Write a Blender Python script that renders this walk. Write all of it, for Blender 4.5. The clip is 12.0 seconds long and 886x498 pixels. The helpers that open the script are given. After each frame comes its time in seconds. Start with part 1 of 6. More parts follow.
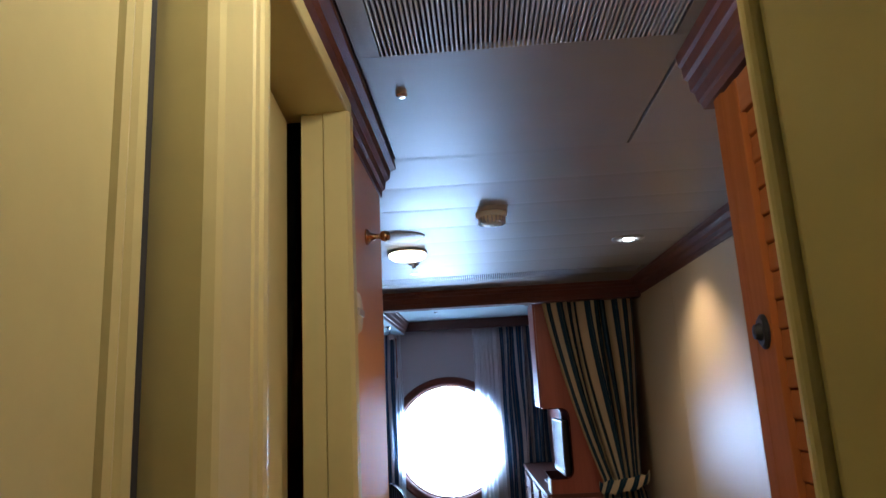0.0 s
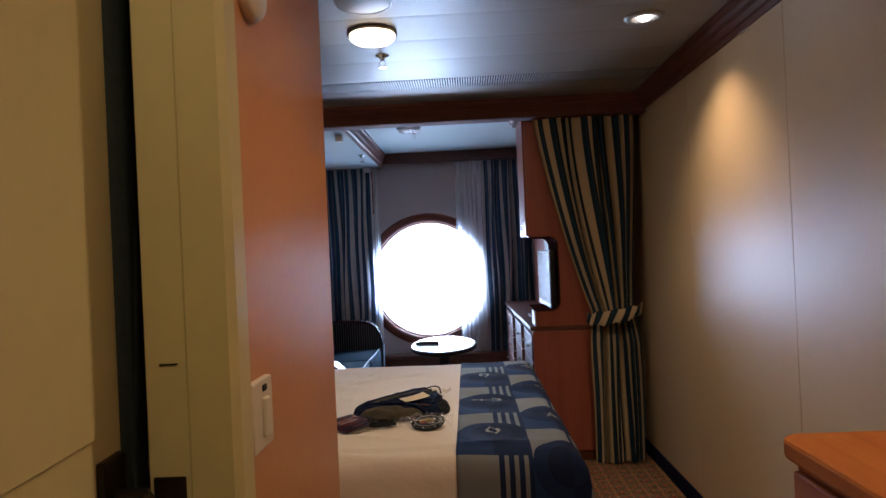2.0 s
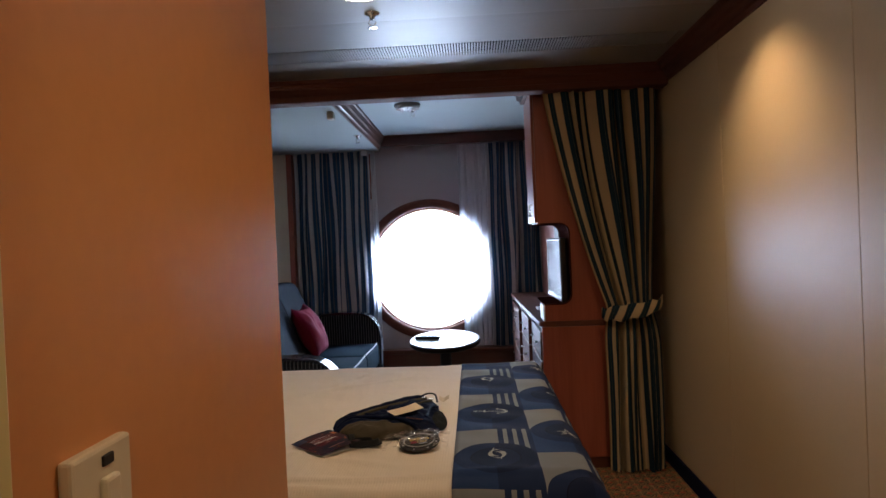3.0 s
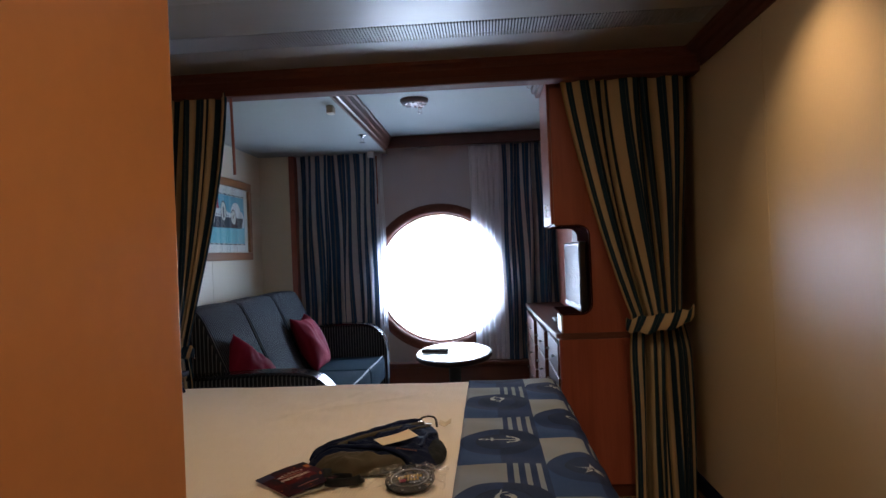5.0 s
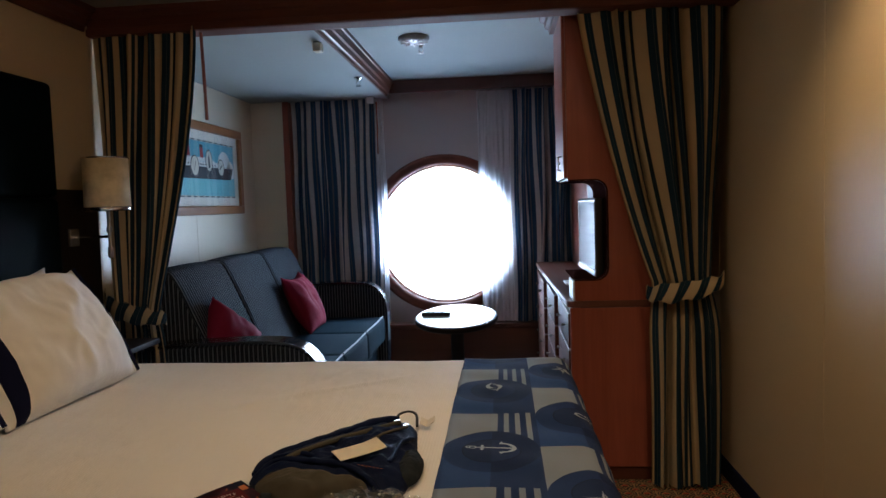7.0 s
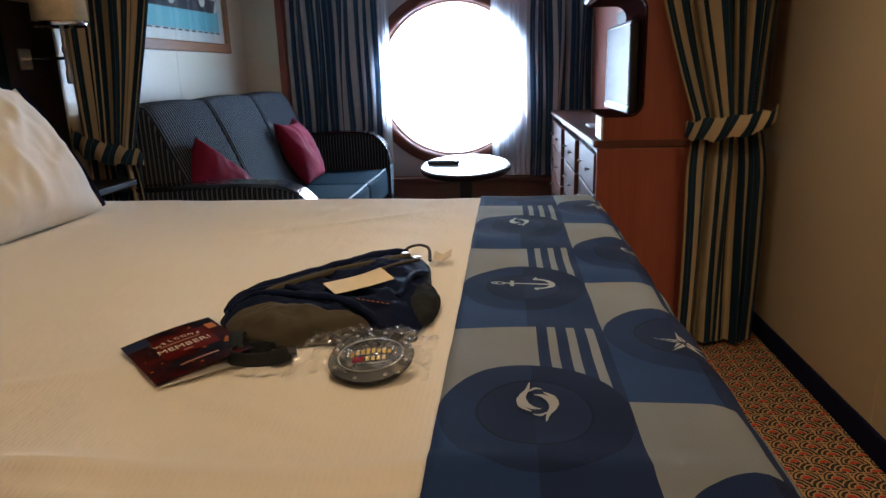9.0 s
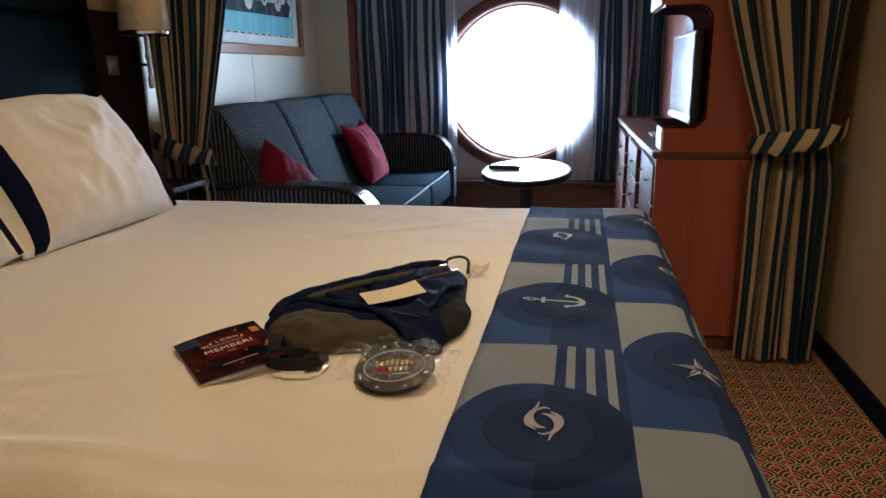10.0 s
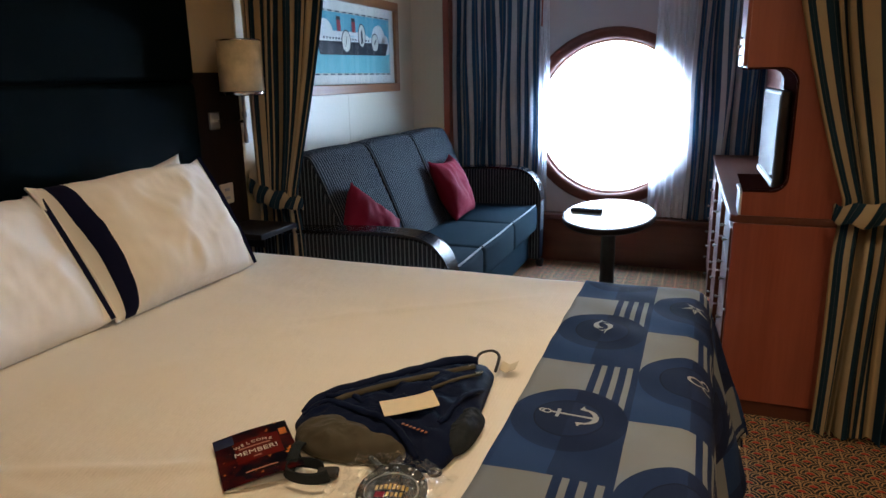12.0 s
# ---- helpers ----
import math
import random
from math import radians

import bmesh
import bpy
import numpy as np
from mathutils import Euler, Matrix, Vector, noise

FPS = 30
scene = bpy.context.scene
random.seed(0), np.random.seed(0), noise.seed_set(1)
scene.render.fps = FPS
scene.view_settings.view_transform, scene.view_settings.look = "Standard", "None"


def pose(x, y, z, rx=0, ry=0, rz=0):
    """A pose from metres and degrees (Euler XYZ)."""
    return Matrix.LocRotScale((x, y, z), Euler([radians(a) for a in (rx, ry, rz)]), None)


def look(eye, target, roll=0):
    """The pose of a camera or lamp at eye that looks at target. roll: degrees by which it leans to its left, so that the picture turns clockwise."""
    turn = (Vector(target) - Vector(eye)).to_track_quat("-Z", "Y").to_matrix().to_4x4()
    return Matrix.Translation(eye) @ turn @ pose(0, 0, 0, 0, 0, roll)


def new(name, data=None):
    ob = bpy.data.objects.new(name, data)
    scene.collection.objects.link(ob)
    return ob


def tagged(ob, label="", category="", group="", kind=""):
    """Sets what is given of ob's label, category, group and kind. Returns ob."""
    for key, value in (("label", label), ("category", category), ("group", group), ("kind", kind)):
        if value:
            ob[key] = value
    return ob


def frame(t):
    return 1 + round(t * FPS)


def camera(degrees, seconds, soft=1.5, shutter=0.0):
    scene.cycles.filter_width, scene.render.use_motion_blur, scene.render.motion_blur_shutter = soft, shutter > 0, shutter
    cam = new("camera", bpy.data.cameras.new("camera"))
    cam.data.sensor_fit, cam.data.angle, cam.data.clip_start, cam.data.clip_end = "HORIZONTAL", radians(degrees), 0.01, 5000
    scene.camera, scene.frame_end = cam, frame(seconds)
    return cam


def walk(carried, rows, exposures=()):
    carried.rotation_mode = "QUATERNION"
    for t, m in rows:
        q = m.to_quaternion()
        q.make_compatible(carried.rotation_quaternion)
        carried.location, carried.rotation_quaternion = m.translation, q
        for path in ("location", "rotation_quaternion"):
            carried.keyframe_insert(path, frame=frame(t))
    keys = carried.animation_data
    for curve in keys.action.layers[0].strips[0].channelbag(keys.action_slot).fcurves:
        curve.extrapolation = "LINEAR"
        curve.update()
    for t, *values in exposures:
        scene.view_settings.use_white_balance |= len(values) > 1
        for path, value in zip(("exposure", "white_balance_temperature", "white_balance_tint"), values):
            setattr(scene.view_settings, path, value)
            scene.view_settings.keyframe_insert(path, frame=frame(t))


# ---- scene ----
cam = camera(66.6, 12.0)
PATH = [
    (0, (0.313, -0.066, 1.431), (0.22, 1.887, 1.856), -3.0),
    (0.5, (0.291, 0.11, 1.397), (0.199, 2.062, 1.822), -3.0),
    (1, (0.277, 0.216, 1.316), (0.243, 2.176, 1.715), -2.7),
    (1.5, (0.287, 0.371, 1.26), (0.251, 2.363, 1.431), -2.8),
    (2, (0.321, 0.464, 1.256), (0.25, 2.462, 1.263), -2.6),
    (2.5, (0.332, 0.6, 1.263), (0.246, 2.598, 1.237), -2.5),
    (4.3, (0.36, 1.244, 1.169), (0.267, 3.242, 1.169), -2.3),
    (4.5, (0.369, 1.229, 1.184), (0.252, 3.225, 1.19), -2.3),
    (5, (0.356, 1.135, 1.201), (0.225, 3.131, 1.215), -2.3),
    (5.5, (0.343, 1.098, 1.216), (0.2, 3.093, 1.225), -2.2),
    (6, (0.35, 1.125, 1.226), (0.196, 3.119, 1.231), -2.3),
    (6.5, (0.391, 1.296, 1.238), (0.229, 3.289, 1.218), -2.2),
    (7, (0.403, 1.495, 1.224), (0.225, 3.483, 1.095), -1.9),
    (7.5, (0.373, 1.729, 1.154), (0.196, 3.713, 0.983), -1.7),
    (7.7, (0.354, 1.776, 1.098), (0.187, 3.757, 0.881), -1.6),
    (9.3, (0.341, 1.784, 1.068), (0.133, 3.702, 0.54), -1.4),
    (9.5, (0.349, 1.772, 1.077), (0.1, 3.686, 0.553), -1.3),
    (9.7, (0.382, 1.759, 1.104), (0.035, 3.655, 0.57), -1.2),
    (10, (0.402, 1.754, 1.106), (0.012, 3.648, 0.593), -1.1),
    (10.5, (0.462, 1.734, 1.124), (-0.034, 3.605, 0.619), -1.4),
    (11, (0.502, 1.718, 1.159), (-0.086, 3.564, 0.66), -0.8),
    (11.5, (0.546, 1.713, 1.249), (-0.122, 3.532, 0.755), -1.0),
    (11.8, (0.548, 1.726, 1.293), (-0.128, 3.543, 0.799), -0.5),
    (12, (0.548, 1.77, 1.303), (-0.142, 3.581, 0.808), -1.0),
]
EXPOSURES = [(0.0, 0.15, 5000, 10), (0.6, 0.0, 5400, 16), (1.5, 0.0, 5500, 18), (2.5, -0.26, 6000, 18), (4.5, -0.38, 6300, 18), (6.5, -0.36, 6200, 16), (7.5, -0.28, 5850, 10), (9.5, 0.22, 6000, 12), (12.0, 0.28, 5850, 10)]
walk(cam, [(t, look(eye, target, roll)) for t, eye, target, roll in PATH], EXPOSURES)

# ---- plan (metres) ----
RIGHT, LEFT, LEFT_FAR = 1.35, -1.33, -1.45      # cabin walls
HALL_L, HALL_R, JOINT = 0.05, 0.80, 0.757                    # entry passage
BACK, WINDOW = -1.25, 6.55                      # closed end of the passage, window wall
CEIL, CEIL_FAR, BEAM_Y, BEAM_Z = 2.095, 2.14, 4.27, 1.985
WIN_X, WIN_Z, WIN_R = -0.03, 1.008, 0.527
BED_Z = 0.72

# ---- world and lights ----
world = bpy.data.worlds.new("sky")
scene.world = world
world.use_nodes = True
_sky = world.node_tree.nodes.new("ShaderNodeTexSky")
_sky.sky_type, _sky.sun_disc = "NISHITA", False
_sky.sun_elevation, _sky.sun_rotation = radians(50), radians(200)
world.node_tree.links.new(_sky.outputs[0], world.node_tree.nodes["Background"].inputs[0])
world.node_tree.nodes["Background"].inputs[1].default_value = 0.12


def lamp(name, kind, m, energy, colour, **values):
    data = bpy.data.lights.new(name, kind)
    data.energy, data.color = energy, colour
    if "size" in values:
        data.shape, data.size = "DISK", values["size"]
    if "spot" in values:
        data.spot_size, data.spot_blend = radians(values["spot"]), values.get("blend", 0.5)
    if "radius" in values:
        data.shadow_soft_size = values["radius"]
    ob = new(name, data)
    ob.matrix_world = m
    return ob


WARM = (1.0, 0.70, 0.38)
lamp("daylight_window", "AREA", look((WIN_X, WINDOW + 0.16, WIN_Z), (WIN_X, 0, WIN_Z - 0.1)), 28, (0.45, 0.70, 1.0), size=1.0)
lamp("downlight_bulb", "SPOT", look((1.04, 3.07, CEIL - 0.015), (1.20, 3.14, 1.2)), 32, WARM, spot=105, blend=0.9, radius=0.02)
lamp("ceiling_light_bulb", "AREA", look((0.0, 3.0, CEIL - 0.062), (0.0, 3.0, 0)), 6, WARM, size=0.16)
# unseen lamp assumed from the warm entry walls; it has no fixture
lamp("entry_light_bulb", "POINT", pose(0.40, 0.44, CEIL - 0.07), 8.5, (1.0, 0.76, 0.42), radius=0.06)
# added spot without a fixture, brightens the desk and the salmon wall
lamp("desk_light_bulb", "SPOT", look((0.97, 1.55, CEIL - 0.02), (0.66, 1.50, 0)), 22, (1.0, 0.68, 0.35), spot=125, blend=0.6, radius=0.03)


# ---- materials ----
def nodes_of(name):
    m = bpy.data.materials.new(name)
    m.use_nodes = True
    t = m.node_tree
    return m, t, t.nodes["Principled BSDF"]



def op(t, kind, a, b=0.0, c=0.0):
    n = t.nodes.new("ShaderNodeMath")
    n.operation = kind
    for i, x in enumerate((a, b, c)):
        if isinstance(x, (int, float)):
            n.inputs[i].default_value = x
        else:
            t.links.new(x, n.inputs[i])
    return n.outputs[0]


def mix(t, f, a, b):
    n = t.nodes.new("ShaderNodeMix")
    n.data_type = "RGBA"
    for sock, x in ((n.inputs[0], f), (n.inputs[6], a), (n.inputs[7], b)):
        if isinstance(x, (int, float)):
            sock.default_value = x
        elif isinstance(x, tuple):
            sock.default_value = (*x[:3], 1)
        else:
            t.links.new(x, sock)
    return n.outputs[2]


def coords(t, which="Object"):
    return t.nodes.new("ShaderNodeTexCoord").outputs[which]


def scaled(t, vec, sx, sy, sz):
    n = t.nodes.new("ShaderNodeMapping")
    t.links.new(vec, n.inputs[0])
    n.inputs["Scale"].default_value = (sx, sy, sz)
    return n.outputs[0]


def noise_at(t, vec, scale, detail=4.0, rough=0.55):
    n = t.nodes.new("ShaderNodeTexNoise")
    t.links.new(vec, n.inputs["Vector"])
    n.inputs["Scale"].default_value, n.inputs["Detail"].default_value, n.inputs["Roughness"].default_value = scale, detail, rough
    return n.outputs[0]


def ramp(t, fac, lo, hi):
    n = t.nodes.new("ShaderNodeMapRange")
    t.links.new(fac, n.inputs[0])
    n.inputs[1].default_value, n.inputs[2].default_value = lo, hi
    return n.outputs[0]


def bump(t, b, height, strength, distance=0.002):
    n = t.nodes.new("ShaderNodeBump")
    n.inputs["Strength"].default_value, n.inputs["Distance"].default_value = strength, distance
    t.links.new(height, n.inputs["Height"])
    t.links.new(n.outputs[0], b.inputs["Normal"])


def shade(c, k):
    return tuple(x * k for x in c[:3])


def plain(name, colour, rough=0.5, metal=0.0, vary=0.08, grain=60.0, relief=0.1, stretch=(1, 1, 1), coat=0.0, stains=1.6, spec=0.5):
    """A surface with fine grain and broad, faint stains."""
    m, t, b = nodes_of(name)
    o = coords(t)
    fine = noise_at(t, scaled(t, o, *stretch), grain)
    broad = noise_at(t, o, stains, 3)
    both = op(t, "ADD", op(t, "MULTIPLY", fine, 0.5), op(t, "MULTIPLY", broad, 0.5))
    t.links.new(mix(t, ramp(t, both, 0.3, 0.7), shade(colour, 1 - vary), shade(colour, 1 + vary)), b.inputs["Base Color"])
    t.links.new(op(t, "MULTIPLY_ADD", broad, 0.16, rough - 0.08), b.inputs["Roughness"])
    b.inputs["Metallic"].default_value, b.inputs["Coat Weight"].default_value = metal, coat
    b.inputs["Coat Roughness"].default_value, b.inputs["Specular IOR Level"].default_value = 0.15, spec
    bump(t, b, fine, relief)
    return m


def wood(name, dark, light, axis=2, rough=0.35, coat=0.2, scale=14.0, spec=0.5):
    """Varnished wood, grain along an axis."""
    m, t, b = nodes_of(name)
    s = [1.0, 1.0, 1.0]
    s[axis] = 0.06
    o = scaled(t, coords(t), *s)
    n1 = noise_at(t, o, scale, 6, 0.6)
    n2 = noise_at(t, o, scale * 6, 3)
    n3 = noise_at(t, coords(t), 2.0, 2)
    f = op(t, "ADD", op(t, "MULTIPLY", n1, 0.6), op(t, "ADD", op(t, "MULTIPLY", n2, 0.2), op(t, "MULTIPLY", n3, 0.2)))
    t.links.new(mix(t, ramp(t, f, 0.32, 0.68), dark, light), b.inputs["Base Color"])
    t.links.new(op(t, "MULTIPLY_ADD", n1, 0.15, rough - 0.07), b.inputs["Roughness"])
    b.inputs["Coat Weight"].default_value, b.inputs["Coat Roughness"].default_value = coat, 0.2
    b.inputs["Specular IOR Level"].default_value = spec
    bump(t, b, n2, 0.06, 0.001)
    return m


def stripes(name, ground, stripe, count, share, rough=0.85, weave=900.0, third=None, sheer=0.0):
    """Woven stripes across u of the cloth's own UV."""
    m, t, b = nodes_of(name)
    uv = coords(t, "UV")
    sep = t.nodes.new("ShaderNodeSeparateXYZ")
    t.links.new(uv, sep.inputs[0])
    f = op(t, "FRACT", op(t, "MULTIPLY", sep.outputs[0], count))
    on = op(t, "LESS_THAN", f, share)
    col = mix(t, on, ground, stripe)
    if third:
        thin = op(t, "LESS_THAN", op(t, "ABSOLUTE", op(t, "SUBTRACT", f, third[0])), third[1])
        col = mix(t, thin, col, third[2])
    n = noise_at(t, coords(t), weave, 2)
    n2 = noise_at(t, coords(t), 6.0, 3)
    t.links.new(mix(t, op(t, "ADD", op(t, "MULTIPLY", n, 0.3), op(t, "MULTIPLY", n2, 0.2)), col, (0.02, 0.02, 0.025)), b.inputs["Base Color"])
    b.inputs["Roughness"].default_value = rough
    b.inputs["Specular IOR Level"].default_value = 0.04
    bump(t, b, n, 0.15, 0.001)
    if sheer:
        tr = t.nodes.new("ShaderNodeBsdfTranslucent")
        t.links.new(col, tr.inputs[0])
        mx = t.nodes.new("ShaderNodeMixShader")
        mx.inputs[0].default_value = sheer
        t.links.new(b.outputs[0], mx.inputs[1])
        t.links.new(tr.outputs[0], mx.inputs[2])
        t.links.new(mx.outputs[0], t.nodes["Material Output"].inputs[0])
    return m


def glow(name, colour, strength):
    m, t, b = nodes_of(name)
    b.inputs["Base Color"].default_value = (*colour, 1)
    b.inputs["Emission Color"].default_value = (*colour, 1)
    b.inputs["Emission Strength"].default_value = strength
    return m


CREAM = plain("cream_laminate", (0.60, 0.535, 0.265), 0.38, vary=0.05, grain=25, relief=0.04)
PANEL = plain("beige_laminate_panel", (0.53, 0.41, 0.25), 0.42, spec=0.42, vary=0.05, grain=320, relief=0.06, stretch=(1, 1, 0.1))
PINKISH = plain("salmon_beige_laminate", (0.62, 0.29, 0.115), 0.33, vary=0.05, grain=40, relief=0.04)
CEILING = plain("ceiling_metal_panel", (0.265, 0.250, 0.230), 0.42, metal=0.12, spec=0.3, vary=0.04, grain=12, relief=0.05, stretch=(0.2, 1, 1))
# near-black for joints; also stands in for unlit space behind door gap and grilles
SHADOW_GAP = plain("dark_joint_and_shade", (0.03, 0.03, 0.035), 0.8)
GRILLE = plain("grille_slat_metal", (0.42, 0.42, 0.43), 0.4, metal=0.3)
BLACK = plain("matt_black", (0.012, 0.012, 0.014), 0.6)
CHROME = plain("chrome", (0.75, 0.73, 0.70), 0.18, metal=1.0, vary=0.03, relief=0.0)
KNOB = plain("dull_nickel", (0.36, 0.33, 0.30), 0.35, metal=1.0, relief=0.0)
BRASS = plain("brass", (0.55, 0.36, 0.17), 0.25, metal=1.0, relief=0.0)
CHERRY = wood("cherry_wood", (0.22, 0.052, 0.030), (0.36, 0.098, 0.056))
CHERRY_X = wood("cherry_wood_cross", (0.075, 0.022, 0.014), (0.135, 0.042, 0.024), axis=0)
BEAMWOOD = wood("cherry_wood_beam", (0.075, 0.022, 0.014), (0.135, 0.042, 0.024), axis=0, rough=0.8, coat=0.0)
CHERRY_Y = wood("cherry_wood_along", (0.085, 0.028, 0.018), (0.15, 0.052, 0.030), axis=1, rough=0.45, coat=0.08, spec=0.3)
CLOSET = wood("honey_cherry_wood", (0.26, 0.085, 0.022), (0.42, 0.155, 0.045), axis=1, rough=0.55, coat=0.0, spec=0.15)
CLOSET_UP = wood("honey_cherry_upright", (0.26, 0.080, 0.018), (0.43, 0.150, 0.036), axis=2, rough=0.85, coat=0.0, spec=0.02)
RINGWOOD = wood("porthole_ring_wood", (0.13, 0.040, 0.028), (0.21, 0.075, 0.052), axis=0, rough=0.5, coat=0.05, spec=0.2)
DESK = wood("honey_wood_top", (0.36, 0.12, 0.03), (0.50, 0.185, 0.045), axis=1, rough=0.85, coat=0.0, spec=0.05)
FRAMEWOOD = wood("picture_frame_wood", (0.22, 0.085, 0.03), (0.36, 0.16, 0.06), axis=1)
DARKWOOD = wood("espresso_wood", (0.006, 0.004, 0.003), (0.018, 0.010, 0.007), rough=0.5, coat=0.05, spec=0.2)
LEATHER = plain("black_leather", (0.0010, 0.0032, 0.0036), 0.6, vary=0.3, grain=160, relief=0.25)
def sheet_cotton():
    """White cotton with a fine woven rib in small blocks and pressed creases."""
    m, t, b = nodes_of("white_cotton_sheet")
    o = coords(t)
    sep = t.nodes.new("ShaderNodeSeparateXYZ")
    t.links.new(o, sep.inputs[0])
    rib = op(t, "SINE", op(t, "MULTIPLY", sep.outputs[0], 2 * math.pi / 0.0065))
    step = op(t, "SINE", op(t, "MULTIPLY", sep.outputs[1], 2 * math.pi / 0.016))
    weave = op(t, "MULTIPLY", rib, op(t, "MULTIPLY_ADD", step, 0.3, 0.7))
    crumple = noise_at(t, scaled(t, o, 1, 0.45, 1), 9, 5, 0.6)
    stain = noise_at(t, o, 3, 3)
    col = mix(t, ramp(t, weave, -1, 1), (0.772, 0.725, 0.645), (0.788, 0.745, 0.668))
    col = mix(t, op(t, "MULTIPLY", ramp(t, stain, 0.35, 0.7), 0.35), col, (0.76, 0.71, 0.62))
    t.links.new(col, b.inputs["Base Color"])
    b.inputs["Roughness"].default_value, b.inputs["Specular IOR Level"].default_value = 0.85, 0.2
    bump(t, b, op(t, "ADD", op(t, "MULTIPLY", weave, 0.06), op(t, "MULTIPLY", crumple, 3.4)), 0.5, 0.004)
    return m


SHEET = sheet_cotton()


def pillow_cotton():
    """White cotton with soft drawn creases."""
    m, t, b = nodes_of("white_pillow_cotton")
    o = coords(t)
    creases = noise_at(t, scaled(t, o, 1, 1.3, 1), 4.5, 3, 0.45)
    weave = noise_at(t, o, 500, 2)
    t.links.new(mix(t, noise_at(t, o, 3, 3), (0.78, 0.755, 0.70), (0.82, 0.80, 0.765)), b.inputs["Base Color"])
    b.inputs["Roughness"].default_value, b.inputs["Specular IOR Level"].default_value = 0.9, 0.1
    bump(t, b, op(t, "ADD", op(t, "MULTIPLY", creases, 3.0), op(t, "MULTIPLY", weave, 0.03)), 0.5, 0.012)
    return m


PILLOW = pillow_cotton()
NAVY = plain("navy_cotton", (0.006, 0.008, 0.030), 0.85, spec=0.1, vary=0.15, grain=400, relief=0.2)
WALLCLOTH = plain("mauve_grey_wall", (0.47, 0.44, 0.47), 0.7, vary=0.05, grain=200, relief=0.15)
IVORY = plain("ivory_panel", (0.66, 0.60, 0.47), 0.45, vary=0.04)
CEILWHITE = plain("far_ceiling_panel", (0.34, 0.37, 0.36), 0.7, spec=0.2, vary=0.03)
WHITE = plain("white_paint", (0.75, 0.75, 0.74), 0.4, vary=0.03)
CURTAIN = stripes("striped_drape", (0.013, 0.038, 0.060), (0.52, 0.40, 0.235), 9.6, 0.45, third=(0.73, 0.012, (0.10, 0.11, 0.11)))
CURTAIN_W = stripes("striped_window_drape", (0.045, 0.115, 0.215), (0.66, 0.66, 0.68), 10, 0.42, third=(0.70, 0.04, (0.18, 0.20, 0.23)), sheer=0.15)
SOFA = stripes("pinstripe_upholstery", (0.007, 0.011, 0.017), (0.13, 0.145, 0.155), 50, 0.34, third=(0.67, 0.05, (0.05, 0.06, 0.07)))
SOFA_PLAIN = plain("slate_upholstery", (0.018, 0.034, 0.046), 0.9, spec=0.03, vary=0.12, grain=500, relief=0.2)
RED = plain("crimson_cushion_cloth", (0.19, 0.006, 0.024), 0.8, spec=0.15, vary=0.1, grain=500, relief=0.2)
TABLETOP = plain("pale_laminate_top", (0.50, 0.50, 0.50), 0.16, vary=0.05, coat=0.5)
LEATHER.node_tree.nodes["Principled BSDF"].inputs["Specular IOR Level"].default_value = 0.02
SHADE = plain("parchment_shade", (0.60, 0.49, 0.30), 0.8, vary=0.32, grain=22, relief=0.15, stains=7)
CEILGLASS = glow("lit_glass", (1.0, 0.82, 0.55), 9.0)
BULB = glow("lit_bulb", (1.0, 0.93, 0.80), 25.0)
SKYGLOW = glow("bright_overcast", (0.93, 0.97, 1.0), 9.0)


def glass_material(name, colour, rough=0.0):
    m, t, b = nodes_of(name)
    b.inputs["Base Color"].default_value = (*colour, 1)
    b.inputs["Roughness"].default_value, b.inputs["Transmission Weight"].default_value, b.inputs["IOR"].default_value = rough, 1.0, 1.2
    return m


def sheer_material():
    m, t, b = nodes_of("white_sheer_voile")
    b.inputs["Base Color"].default_value = (0.92, 0.93, 0.95, 1)
    b.inputs["Roughness"].default_value = 0.9
    n = noise_at(t, scaled(t, coords(t), 40, 40, 3), 6, 3)
    t.links.new(op(t, "MULTIPLY_ADD", n, 0.35, 0.50), b.inputs["Alpha"])
    tr = t.nodes.new("ShaderNodeBsdfTranslucent")
    tr.inputs[0].default_value = (0.85, 0.88, 0.93, 1)
    mx = t.nodes.new("ShaderNodeMixShader")
    mx.inputs[0].default_value = 0.5
    t.links.new(b.outputs[0], mx.inputs[1])
    t.links.new(tr.outputs[0], mx.inputs[2])
    t.links.new(mx.outputs[0], t.nodes["Material Output"].inputs[0])
    return m


